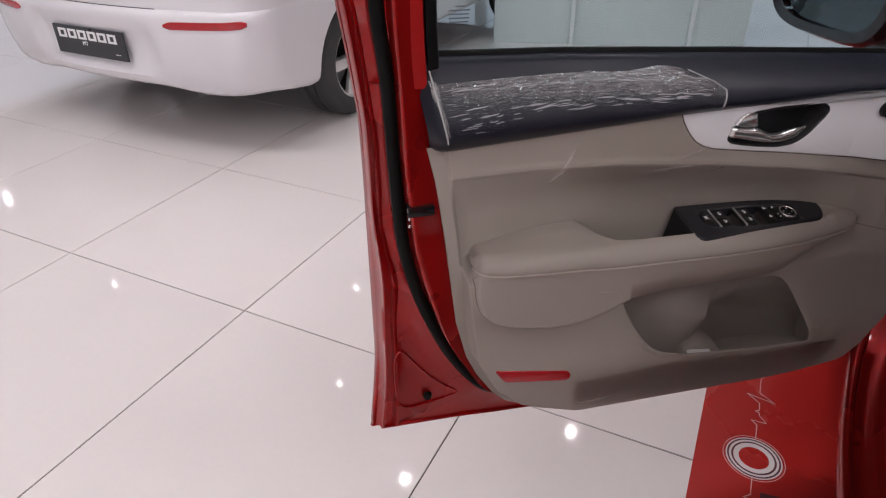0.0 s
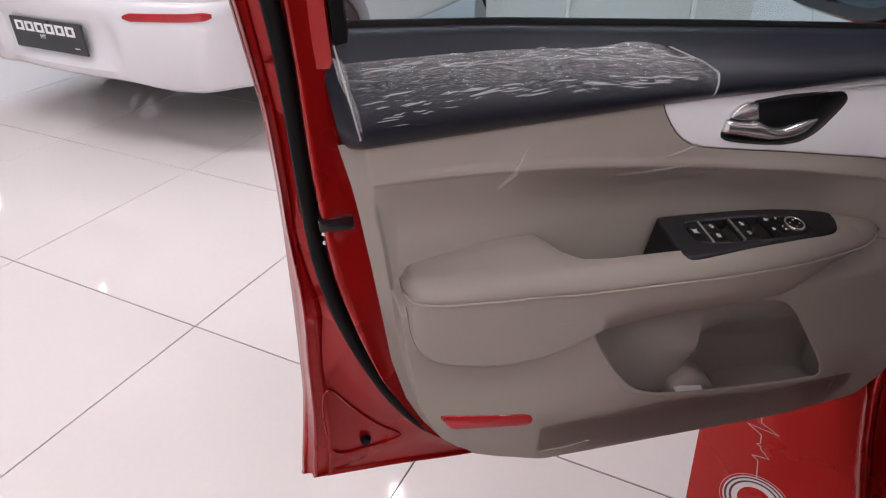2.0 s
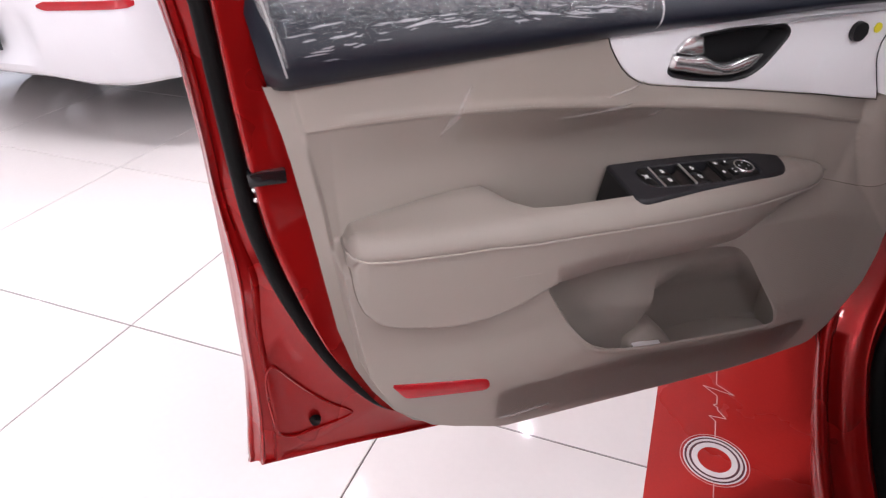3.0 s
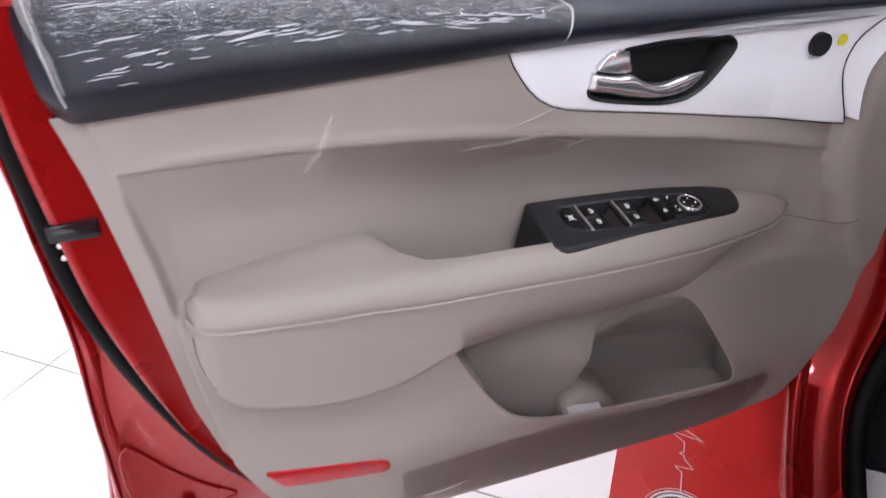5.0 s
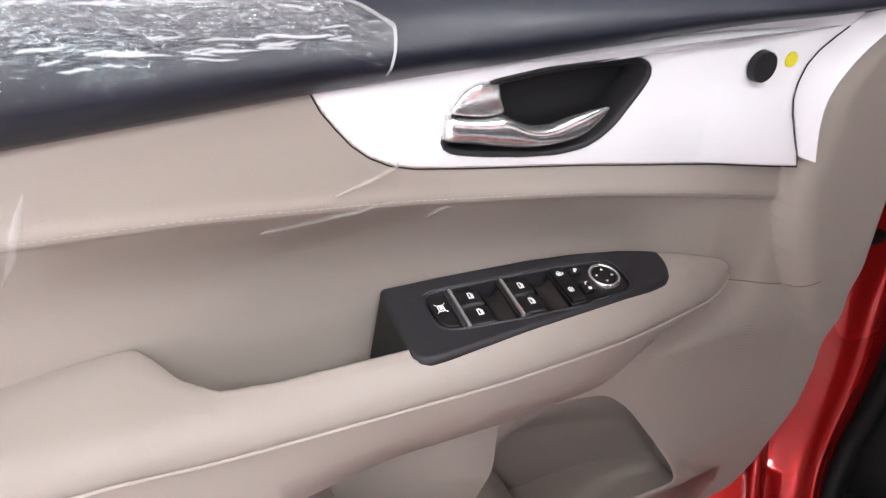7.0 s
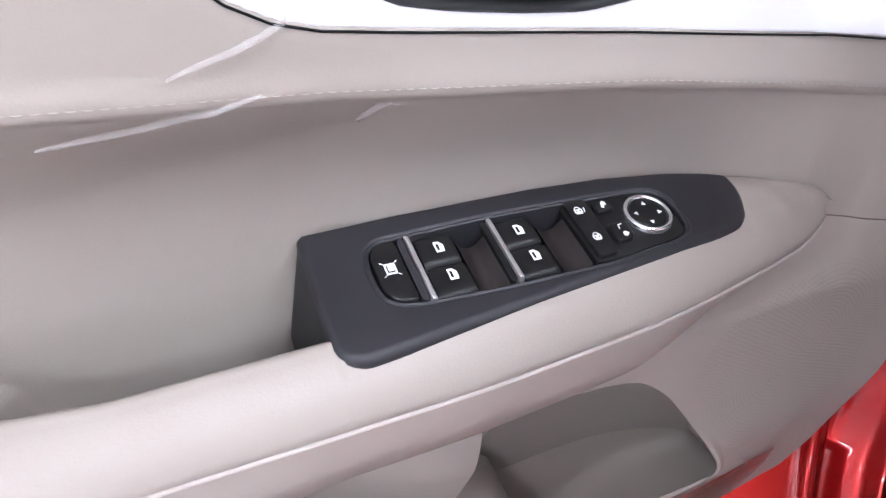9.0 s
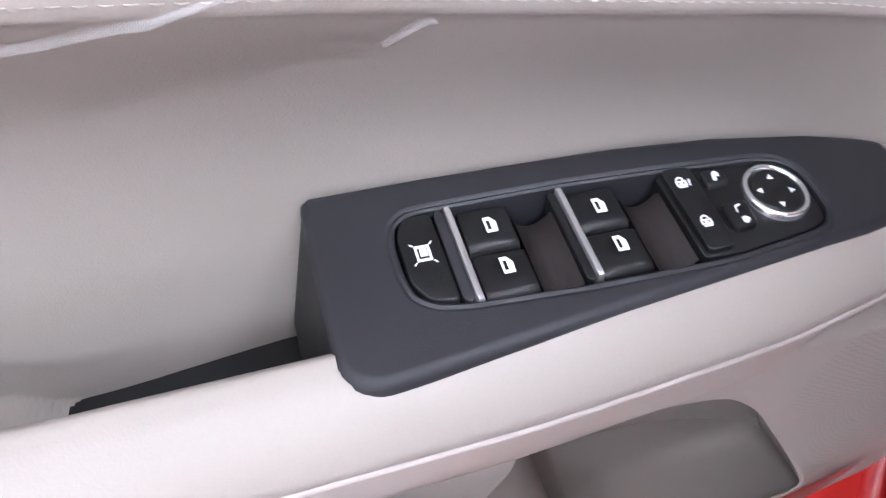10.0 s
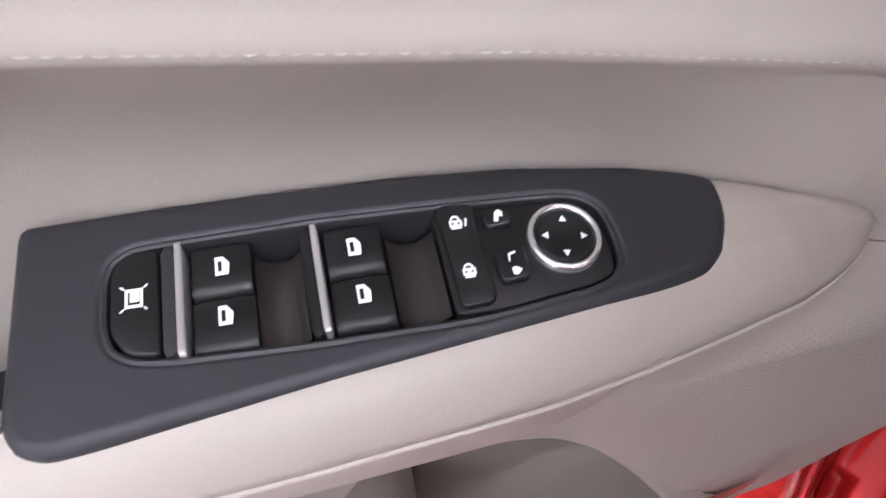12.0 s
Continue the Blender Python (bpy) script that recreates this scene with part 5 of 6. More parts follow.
# a fold of the clear film, its glint painted as a pale strip
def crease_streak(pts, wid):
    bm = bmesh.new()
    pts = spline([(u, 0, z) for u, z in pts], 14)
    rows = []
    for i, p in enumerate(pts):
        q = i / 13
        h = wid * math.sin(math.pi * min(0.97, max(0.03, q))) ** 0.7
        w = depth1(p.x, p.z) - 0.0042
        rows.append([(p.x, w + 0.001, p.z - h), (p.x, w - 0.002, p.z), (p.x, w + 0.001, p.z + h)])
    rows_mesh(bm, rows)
    part("fold_glint", bm, FOLD, door, "fold in the clear film with its glint painted pale", angle=180)


FOLD = veil("painted_fold_glint", (0.82, 0.79, 0.76), 0.20, 0.3)
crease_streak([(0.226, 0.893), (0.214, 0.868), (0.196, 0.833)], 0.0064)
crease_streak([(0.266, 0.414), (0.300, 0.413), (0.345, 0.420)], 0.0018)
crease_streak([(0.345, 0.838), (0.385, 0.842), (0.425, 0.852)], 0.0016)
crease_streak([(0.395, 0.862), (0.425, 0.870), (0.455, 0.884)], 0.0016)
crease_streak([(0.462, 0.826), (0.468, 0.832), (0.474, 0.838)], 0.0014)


# ---- door shell ----
SEAL_IN = [(-0.012, 1.42), (-0.025, 1.10), (-0.019, 0.994), (-0.016, 0.874), (-0.003, 0.733), (0.020, 0.640), (0.045, 0.559), (0.107, 0.444), (0.16, 0.415), (0.24, 0.398), (0.34, 0.392), (0.6, 0.392), (0.93, 0.40)]
SEAL_OUT = [(-0.038, 1.42), (-0.051, 1.10), (-0.036, 0.992), (-0.031, 0.871), (-0.027, 0.75), (-0.012, 0.672), (0.005, 0.620), (0.047, 0.513), (0.11, 0.420), (0.19, 0.388), (0.34, 0.378), (0.6, 0.378), (0.93, 0.385)]
PANEL_EDGE = [(0.012, 1.42), (0.002, 1.10), (0.000, 1.017), (0.014, 0.915), (0.026, 0.827), (0.036, 0.745), (0.052, 0.610), (0.078, 0.510), (0.12, 0.440), (0.20, 0.412), (0.36, 0.402), (0.6, 0.402), (0.93, 0.41)]
HEM = [(-0.070, 0.055, 1.42), (-0.089, 0.085, 1.10), (-0.078, 0.098, 1.022), (-0.066, 0.112, 0.922), (-0.063, 0.132, 0.82), (-0.063, 0.137, 0.736), (-0.064, 0.130, 0.62), (-0.067, 0.105, 0.48), (-0.077, 0.09, 0.40),
       (-0.088, 0.080, 0.326), (0.10, 0.080, 0.325), (0.4, 0.080, 0.322), (0.95, 0.08, 0.325)]


def key_resample(pts, keys, n, soften=3):
    """Points along a path, with its key points kept at even shares."""
    idx = np.arange(len(pts))
    q = np.interp(np.linspace(0, 1, n), np.linspace(0, 1, len(keys)), keys)
    P = np.array(pts, float)
    sm = np.stack([np.interp(q, idx, P[:, k]) for k in range(P.shape[1])], 1)
    for _ in range(soften):
        sm[1:-1] = sm[1:-1] * 0.5 + (sm[:-2] + sm[2:]) * 0.25
    return sm


def build_shell():
    n = 110
    A = key_resample(PANEL_EDGE, [0, 8.6, 12], n)
    B = key_resample(SEAL_IN, [0, 7.6, 12], n)
    C = key_resample(SEAL_OUT, [0, 8.2, 12], n)
    H = key_resample(HEM, [0, 9, 12], n, 1)
    corner = n // 2
    H[corner] = HEM[9]
    k = np.exp(-((np.arange(n) - corner) / 22.0) ** 4)
    L = lambda P, w: np.stack([P[:, 0], np.full(n, w), P[:, 1]], 1)
    C3 = L(C, 0.040)
    mid = lambda t, w: np.stack([C3[:, 0] * (1 - t) + H[:, 0] * t, np.asarray(w) * np.ones(n), C3[:, 2] * (1 - t) + H[:, 2] * t], 1)
    flat = 0.054 * k + (1 - k) * (0.040 + (H[:, 1] - 0.040) * 0.35)
    flat2 = 0.064 * k + (1 - k) * (0.040 + (H[:, 1] - 0.040) * 0.62)
    span = np.hypot(C3[:, 0] - H[:, 0], C3[:, 2] - H[:, 2])
    grow = 1 + 1.5 * k

    def rim(d, w):
        """A line at distance d inside the hem."""
        t = np.clip(1 - d * grow / span, 0.02, 1)
        return np.stack([C3[:, 0] * (1 - t) + H[:, 0] * t, np.asarray(w) * np.ones(n), C3[:, 2] * (1 - t) + H[:, 2] * t], 1)

    strips = [L(A + np.array([0.012, 0.004]), 0.012), L(A * 0.9 + B * 0.1, 0.010), L(A * 0.25 + B * 0.75, 0.006), L(A * 0.1 + B * 0.9, 0.0045), L(B, 0.006), L(B * 0.94 + C * 0.06, 0.011), L(B * 0.80 + C * 0.20, 0.036), C3, mid(0.10, 0.040 + (flat - 0.040) * 0.8), rim(0.0225, flat),
              rim(0.0205, flat - 0.004), rim(0.0180, flat - 0.0042), rim(0.0165, flat2), rim(0.0108, flat2), rim(0.0099, flat2 - 0.007), rim(0.0085, flat2 - 0.006), rim(0.0072, flat2 * 0.7 + H[:, 1] * 0.3),
              rim(0.0043, flat2 * 0.45 + H[:, 1] * 0.55), rim(0.0036, flat2 * 0.45 + H[:, 1] * 0.55 + 0.004), rim(0.0025, flat2 * 0.3 + H[:, 1] * 0.7), H + np.array([0.003, -0.006, 0.002]), H, H + np.array([0.002, 0.006, 0.001])]
    skin = H + np.array([0.03, 0.010, 0.0])
    skin[corner:, 2] = H[corner:, 2] + 0.03
    strips.append(skin)
    bm = bmesh.new()
    rows_mesh(bm, [[tuple(p) for p in s] for s in strips])
    shell = part("door_shell", bm, RED, door, "glossy red painted door edge", angle=55)
    # weather seal
    S = (B * 0.30 + C * 0.70)
    bm = bmesh.new()
    tube(bm, [(u, 0.036, z) for u, z in S], 0.0100, 10, 0.95, Vector((0, 1, 0)))
    part("weather_seal", bm, RUBBER, door, "black rubber door seal")
    # outer skin
    bm = bmesh.new()
    rows = []
    for i in range(22):
        z = 0.330 + (0.985 - 0.330) * i / 21
        w = lerp_table([(0.33, 0.088), (0.40, 0.098), (0.48, 0.112), (0.62, 0.138), (0.736, 0.145), (0.82, 0.140), (0.922, 0.120), (0.985, 0.10)], z)
        ue = lerp_table([(0.326, -0.086), (0.40, -0.074), (0.48, -0.064), (0.62, -0.061), (0.82, -0.060), (0.922, -0.063), (0.985, -0.068)], z)
        ue += 0.016
        low_by = lambda u: max(0, (z - 0.8) / 0.185) * max(0, 0.997 - BELT(u))
        rows.append([(ue + (0.97 - ue) * s, w + 0.018 * math.sin(math.pi * min(1, s * 1.1)) ** 0.6 - (0.012 if s == 0 else 0), z - low_by(ue + (0.97 - ue) * s)) for s in np.linspace(0, 1, 24)])
    rows.append([(p[0], 0.045, p[2] + 0.004) for p in rows[-1]])
    rows_mesh(bm, rows)
    part("outer_skin", bm, RED, shell, "glossy red outer door skin")
    # pressed corner field and drain plug
    bm = bmesh.new()
    loop = [(0.026, 0.391), (0.004, 0.387), (-0.018, 0.385), (-0.035, 0.398), (-0.040, 0.44), (-0.040, 0.49), (-0.034, 0.515), (-0.024, 0.517), (-0.012, 0.500), (0.010, 0.468), (0.040, 0.434), (0.066, 0.412), (0.070, 0.403), (0.055, 0.397), (0.026, 0.391)]
    tube(bm, spline([(u, 0.0515, z) for u, z in loop], 90), 0.0018, 6)
    part("pressed_rib", bm, RED, shell)
    bm = bmesh.new()
    bmesh.ops.create_cone(bm, cap_ends=True, segments=16, radius1=0.0085, radius2=0.006, depth=0.008, matrix=Matrix.Translation((0.017, 0.0475, 0.408)) @ pose(0, 0, 0, 90))
    part("drain_plug", bm, RUBBER, shell, "black rubber drain plug")
    # latch slot with screws
    bm = bmesh.new()
    box(bm, -0.016, 0.024, 0.001, 0.02, 0.806, 0.822, 0.003)
    part("latch_slot", bm, BLACK_GLOSS, shell, "black door latch slot")
    for z in (0.846, 0.834, 0.798, 0.786):
        bm = bmesh.new()
        bmesh.ops.create_uvsphere(bm, u_segments=10, v_segments=6, radius=0.003, matrix=Matrix.Translation((-0.011, 0.013, z)) @ Matrix.Diagonal((1, 0.5, 1, 1)))
        part("latch_screw", bm, CHROME, shell, "small bright latch screw")


build_shell()


def build_window():
    # surround of the glass above the belt
    path = spline([(0.004, 0, 0.99), (0.000, 0, 1.10), (0.006, 0, 1.25), (0.03, 0, 1.37), (0.10, 0, 1.425), (0.25, 0, 1.44), (0.45, 0, 1.40), (0.65, 0, 1.27), (0.85, 0, 1.06), (0.93, 0, 0.965)], 70)
    sec = [(-0.014, 0.012), (0.012, 0.006), (0.016, 0.018), (0.014, 0.060), (-0.014, 0.070), (-0.018, 0.03)]
    rows = []
    for i, p in enumerate(path):
        d = (path[min(i + 1, 69)] - path[max(i - 1, 0)]).normalized()
        inw = Vector((d.z, 0, -d.x))
        rows.append([p + inw * a + Vector((0, b, 0)) for a, b in sec])
    bm = bmesh.new()
    rows_mesh(bm, rows, True, True)
    part("window_frame", bm, RED, door, "glossy red window frame", angle=50)
    bm = bmesh.new()
    rows = []
    for i, p in enumerate(path):
        d = (path[min(i + 1, 69)] - path[max(i - 1, 0)]).normalized()
        inw = Vector((d.z, 0, -d.x))
        rows.append([p + inw * a + Vector((0, b, 0)) for a, b in ((0.0165, 0.012), (0.030, 0.014), (0.033, 0.022), (0.033, 0.05), (0.0165, 0.055))])
    rows_mesh(bm, rows, True, True)
    part("glass_channel", bm, RUBBER, door, "black rubber glass channel")
    bm = bmesh.new()
    pts = [(p.x + 0.01, p.z - 0.004) for p in path[::2]]
    f1 = [bm.verts.new((u, 0.036, z)) for u, z in pts]
    f2 = [bm.verts.new((u, 0.0395, z)) for u, z in pts]
    bm.faces.new(f1)
    bm.faces.new(f2[::-1])
    for i in range(len(pts)):
        j = (i + 1) % len(pts)
        bm.faces.new((f1[i], f1[j], f2[j], f2[i]))
    g = part("window_pane", bm, GLASS, door, "lightly tinted door glass", smooth=False)
    g.visible_shadow = False
    # unreadable maker's print on the glass
    bm = bmesh.new()
    for k, (a, b) in enumerate(((0.060, 0.073), (0.052, 0.080), (0.052, 0.078), (0.052, 0.079), (0.052, 0.077))):
        z = 1.083 - k * 0.0048
        for s in np.linspace(a, b, 10)[:-1]:
            box(bm, s, s + (b - a) / 9 * 0.6, 0.0354, 0.0358, z, z + 0.0016)
    part("glass_print", bm, PLATE, g, "small dark print on the glass", smooth=False)
    # outside mirror
    bm = bmesh.new()
    rows = []
    mc = Vector((0.785, 0.236, 1.068))
    for q, sc in ((0.0, 0.95), (0.10, 1.0), (0.45, 0.98), (0.75, 0.8), (0.93, 0.5), (1.0, 0.2)):
        rows.append([mc + Vector((0.105 * q, math.copysign(abs(math.cos(a)) ** 0.55, math.cos(a)) * 0.152 * sc, math.copysign(abs(math.sin(a)) ** 0.6, math.sin(a)) * 0.112 * sc)) for a in np.linspace(0, 2 * math.pi, 44, endpoint=False)])
    inner = [Vector((0.788, mc.y, mc.z)) + (p - mc) * 0.86 for p in rows[0]]
    deep = [p + Vector((0.012, 0, 0)) for p in inner]
    vs = rows_mesh(bm, [deep, inner] + rows, True, False)
    bm.faces.new(vs[-1])
    mir = part("side_mirror", bm, BLACK_GLOSS, door, "black door mirror housing", angle=50)
    bm = bmesh.new()
    bm.faces.new([bm.verts.new(p - Vector((0.004, 0, 0))) for p in deep])
    part("mirror_glass", bm, MIRROR, mir, "silvered mirror glass", smooth=False)
    bm = bmesh.new()
    box(bm, 0.82, 0.88, 0.04, 0.16, 0.955, 0.985, 0.008)
    part("mirror_arm", bm, BLACK_GLOSS, mir)


build_window()

# ---- the red car's body at the hinge ----
HINGE = pose(0.990, 1.169, 0, 0, 0, CAR_TURN)
red_car = thing("red_car", HINGE, "glossy red car body with a painted sill and door pillar", "car")


def build_red_car():
    path = [(-1.30, 0.300), (-0.9, 0.300), (-0.55, 0.300), (-0.36, 0.302), (-0.25, 0.318), (-0.16, 0.355), (-0.09, 0.415), (-0.045, 0.50), (-0.015, 0.60), (0.0, 0.72), (0.008, 0.85), (0.012, 1.0), (0.02, 1.12)]
    P = spline([(0, y, z) for y, z in path], 80)
    prof = [(0.02, -0.12), (-0.010, -0.085), (-0.024, -0.030), (-0.0245, -0.006), (-0.021, 0.001), (-0.016, 0.0025), (-0.011, 0.001), (-0.006, -0.010), (0.0, -0.016), (0.030, -0.014), (0.039, -0.006),
            (0.0435, 0.0005), (0.046, 0.001), (0.049, -0.002), (0.053, -0.010), (0.058, -0.012), (0.062, -0.022)]
    rows, seal = [], []
    for i, p in enumerate(P):
        d = (P[min(i + 1, 79)] - P[max(i - 1, 0)]).normalized()
        nrm = Vector((0, -d.z, d.y))
        wide = 1 + 0.75 * float(smooth01(0.36, 0.56, p.z))
        rows.append([p + Vector((x * (wide if x > 0 else 1), 0, 0)) + nrm * h * (1 + 0.6 * (wide - 1)) for x, h in prof])
        seal.append(p + Vector((0.068 * wide, 0, 0)) + nrm * -0.010)
    bm = bmesh.new()
    rows_mesh(bm, rows)
    part("sill", bm, RED, red_car, "glossy red door sill and pillar", angle=50)
    bm = bmesh.new()
    tube(bm, seal, 0.013, 10)
    part("opening_seal", bm, RUBBER, red_car, "black rubber door opening seal")
    # fender in front of the hinge
    bm = bmesh.new()
    rows = []
    for i in range(16):
        z = 0.30 + 0.50 * i / 15
        rows.append([(-0.055 - 0.035 * math.sin(math.pi * i / 15) + 0.25 * max(0, s - 0.5) ** 2, 0.10 + 0.75 * s, z) for s in np.linspace(0, 1, 14)])
    rows.append([(p[0] + 0.10, p[1], p[2] + 0.03) for p in rows[-1]])
    rows_mesh(bm, rows)
    part("fender", bm, RED, red_car)
    bm = bmesh.new()
    box(bm, 0.062, 1.30, -1.3, 0.45, 0.235, 0.280, 0.01)
    part("cabin_floor", bm, CARPET, red_car, "black cabin carpet")
    bm = bmesh.new()
    box(bm, 0.108, 1.30, 0.0, 0.46, 0.282, 0.98, 0.03)
    part("dash_side", bm, CARPET, red_car, "black lower dashboard side")
    bm = bmesh.new()
    box(bm, 0.05, 1.30, -1.28, 0.6, 0.17, 0.234, 0.02)
    part("underbody", bm, RUBBER, red_car)
    # paper laid over the inner step
    bm = bmesh.new()
    rows = []
    for i in range(12):
        y = -1.15 + 1.0 * i / 11
        rows.append([(x, y + 0.01 * x, 0.318 - 1.1 * (x - 0.15) ** 2 + 0.003 * math.sin(i * 1.7 + x * 30)) for x in np.linspace(0.084, 0.42, 9)])
    rows_mesh(bm, rows)
    r = bmesh.ops.extrude_face_region(bm, geom=bm.faces[:])
    bmesh.ops.translate(bm, vec=(0, 0, -0.0015), verts=[v for v in r["geom"] if isinstance(v, bmesh.types.BMVert)])
    part("step_paper", bm, PAPER, red_car, "white protective paper on the inner step")
    bm = bmesh.new()
    box(bm, 0.080, 0.45, -1.2, -0.10, 0.2805, 0.300, 0.008)
    part("step_plate", bm, BLACK_TRIM, red_car, "black plastic step plate")

    # the unseen rest of the body, closed to shade the door: roof, screen, bonnet, rear side and far side
    bm = bmesh.new()
    rows = []
    for y, z0, e in ((-2.15, 1.30, 0.30), (-1.9, 1.385, 0.25), (-1.5, 1.42, 0.23), (-1.0, 1.43, 0.22), (-0.6, 1.40, 0.23), (-0.42, 1.35, 0.24)):
        rows.append([(x, y, z0 - 0.07 * abs((x - 0.9) / 0.68) ** 3) for x in np.linspace(e, 1.8 - e, 13)])
    rows = [[(x, y, z - 0.04) for x, y, z in r] for r in rows] + [[(x, y, z) for x, y, z in r] for r in rows[::-1]]
    rows_mesh(bm, rows)
    part("roof", bm, RED, red_car)
    bm = bmesh.new()
    rows = [[(x, y, z) for x in np.linspace(e, 1.8 - e, 9)] for y, z, e in ((-0.42, 1.33, 0.24), (0.0, 1.18, 0.18), (0.62, 0.97, 0.12), (0.62, 0.94, 0.12), (0.0, 1.15, 0.18), (-0.42, 1.31, 0.24))]
    rows_mesh(bm, rows)
    part("windscreen", bm, BLACK_GLOSS, red_car, "dark windscreen")
    bm = bmesh.new()
    rows = []
    for y, z in ((0.62, 0.86), (1.0, 0.83), (1.4, 0.78), (1.7, 0.70), (1.78, 0.5), (1.78, 0.3)):
        rows.append([(x, y - 0.25 * abs((x - 0.9) / 0.95) ** 4, z - 0.05 * abs((x - 0.9) / 0.95) ** 3) for x in np.linspace(-0.02, 1.82, 15)])
    rows_mesh(bm, rows)
    part("bonnet", bm, RED, red_car)
    # unseen pillar, added to keep light off the sill
    bm = bmesh.new()
    tube(bm, spline([(0.24, -0.44, 1.365), (0.19, -0.10, 1.26), (0.16, 0.20, 1.13), (0.16, 0.55, 0.93)], 16), 0.045, 10, 0.8)
    part("windscreen_pillar", bm, RED, red_car)
    for x0, sg, nm in ((0.0, 1, "rear_side"), (1.8, -1, "far_side")):
        bm = bmesh.new()
        rows = []
        y1 = -1.16 if sg > 0 else 0.75
        for z, dx in ((0.24, 0.03), (0.32, 0.0), (0.55, -0.03), (0.75, -0.035), (0.92, -0.005), (0.97, 0.03)):
            rows.append([(x0 + sg * (dx + 0.10 * max(0, (-2.3 - y) / 0.45) ** 2), y, z) for y in np.linspace(-2.74, y1, 16)])
        rows += [[(x + sg * 0.05, y, z) for x, y, z in r] for r in rows[::-1]]
        rows_mesh(bm, rows, False)
        part(nm, bm, RED, red_car)
    # unseen middle pillar and seats, added to shade the door's hinge end
    bm = bmesh.new()
    rows = [[(x, y, z) for x, y in ((cx - 0.03, -1.22), (cx + 0.035, -1.22), (cx + 0.035, -1.10), (cx - 0.03, -1.12))] for cx, z in ((0.05, 0.30), (0.04, 0.6), (0.05, 0.95), (0.14, 1.2), (0.24, 1.38))]
    rows_mesh(bm, rows, True, True)
    part("middle_pillar", bm, RED, red_car)
    bm = bmesh.new()
    for x0 in (0.17, 1.10):
        box(bm, x0, x0 + 0.56, -0.98, -0.45, 0.282, 0.52, 0.05)
        box(bm, x0 + 0.01, x0 + 0.55, -1.16, -0.985, 0.35, 0.98, 0.06)
    part("unseen_front_seats", bm, CARPET, red_car, "black cloth front seats, unseen, added to block light")
    bm = bmesh.new()
    rows = [[(x, y, z) for x in np.linspace(e, 1.8 - e, 9)] for y, z, e in ((-2.14, 1.29, 0.30), (-2.34, 1.12, 0.24), (-2.50, 0.98, 0.17), (-2.50, 0.95, 0.17), (-2.34, 1.09, 0.24), (-2.14, 1.26, 0.30))]
    rows_mesh(bm, rows)
    part("rear_window", bm, BLACK_GLOSS, red_car, "dark rear window")
    bm = bmesh.new()
    rows = [[(x, y + 0.12 * abs((x - 0.9) / 0.9) ** 3, z) for x in np.linspace(e, 1.8 - e, 13)] for y, z, e in ((-2.49, 0.975, 0.04), (-2.66, 0.985, 0.06), (-2.80, 0.965, 0.10), (-2.84, 0.82, 0.10), (-2.88, 0.62, 0.08), (-2.88, 0.45, 0.08), (-2.80, 0.26, 0.10))]
    rows_mesh(bm, rows)
    part("boot", bm, RED, red_car)
    for wx, wy in ((0.11, -1.86), (1.69, -1.86), (0.11, 0.86), (1.69, 0.86)):
        sg = -1 if wx < 0.9 else 1
        bm = bmesh.new()
        rows = [[(wx + sg * a, wy + r * math.cos(k * math.pi / 18), 0.309 + r * math.sin(k * math.pi / 18)) for k in range(36)] for a, r in ((-0.10, 0.20), (-0.10, 0.28), (-0.07, 0.309), (0.07, 0.309), (0.10, 0.285), (0.10, 0.215), (0.07, 0.205))]
        rows_mesh(bm, rows, True)
        wheel = part("wheel", bm, TYRE, red_car, "black tyre")
        bm = bmesh.new()
        rows = [[(wx + sg * a, wy + r * math.cos(k * math.pi / 18), 0.309 + r * math.sin(k * math.pi / 18)) for k in range(36)] for a, r in ((0.072, 0.206), (0.06, 0.19), (0.05, 0.07), (0.07, 0.05), (0.07, 0.005))]
        rows_mesh(bm, rows, True)
        part("rim", bm, SILVER, wheel)
    bm = bmesh.new()
    box(bm, 0.2, 1.6, -2.5, -2.3, 0.25, 0.97, 0.03)
    part("rear_bulkhead", bm, CARPET, red_car)


build_red_car()

# ---- a folded paper tag in the door pocket ----
bm = bmesh.new()
rows = []
for i in range(10):
    t = i / 9
    u, z = 0.487 + 0.046 * t, 0.471 - 0.003 * t + 0.0012 * math.sin(math.pi * t)
    rows.append([(u, -0.021, z - 0.008), (u, -0.0205, z - 0.001), (u, -0.018, z), (u + 0.0005, -0.010, z + 0.003), (u + 0.0005, -0.009, z + 0.001), (u, -0.016, z - 0.002), (u, -0.0185, z - 0.008)])
rows_mesh(bm, rows, True, True)
tag = part("paper_tag", bm, PAPER, None, "", angle=50)
tag.matrix_world = DOOR
tagged(tag, "small folded white paper tag lying in the door pocket", "paper tag")

# ---- the printed mat ----
mat_thing = thing("floor_mat", pose(0.857, 1.143, 0, 0, 0, CAR_TURN), "shiny red printed vinyl floor mat with white ring under the car", "mat")
bm = bmesh.new()
box(bm, -0.131, 1.9, -0.62, 2.6, 0.0005, 0.0035)
part("sheet", bm, MAT_RED, mat_thing, smooth=False)


def ring(r0, r1, material, label):
    bm = bmesh.new()
    k = 64
    rows = [[(r * math.cos(2 * math.pi * i / k), r * math.sin(2 * math.pi * i / k), z) for i in range(k)] for r, z in ((r0, 0.0036), (r0, 0.0042), (r1, 0.0042), (r1, 0.0036))]
    rows_mesh(bm, rows, True)
    part("printed_ring", bm, material, mat_thing, label, smooth=False)


ring(0.034, 0.046, MAT_WHITE, "white printed ring")
ring(0.0465, 0.0505, MAT_DARK, "dark printed ring")
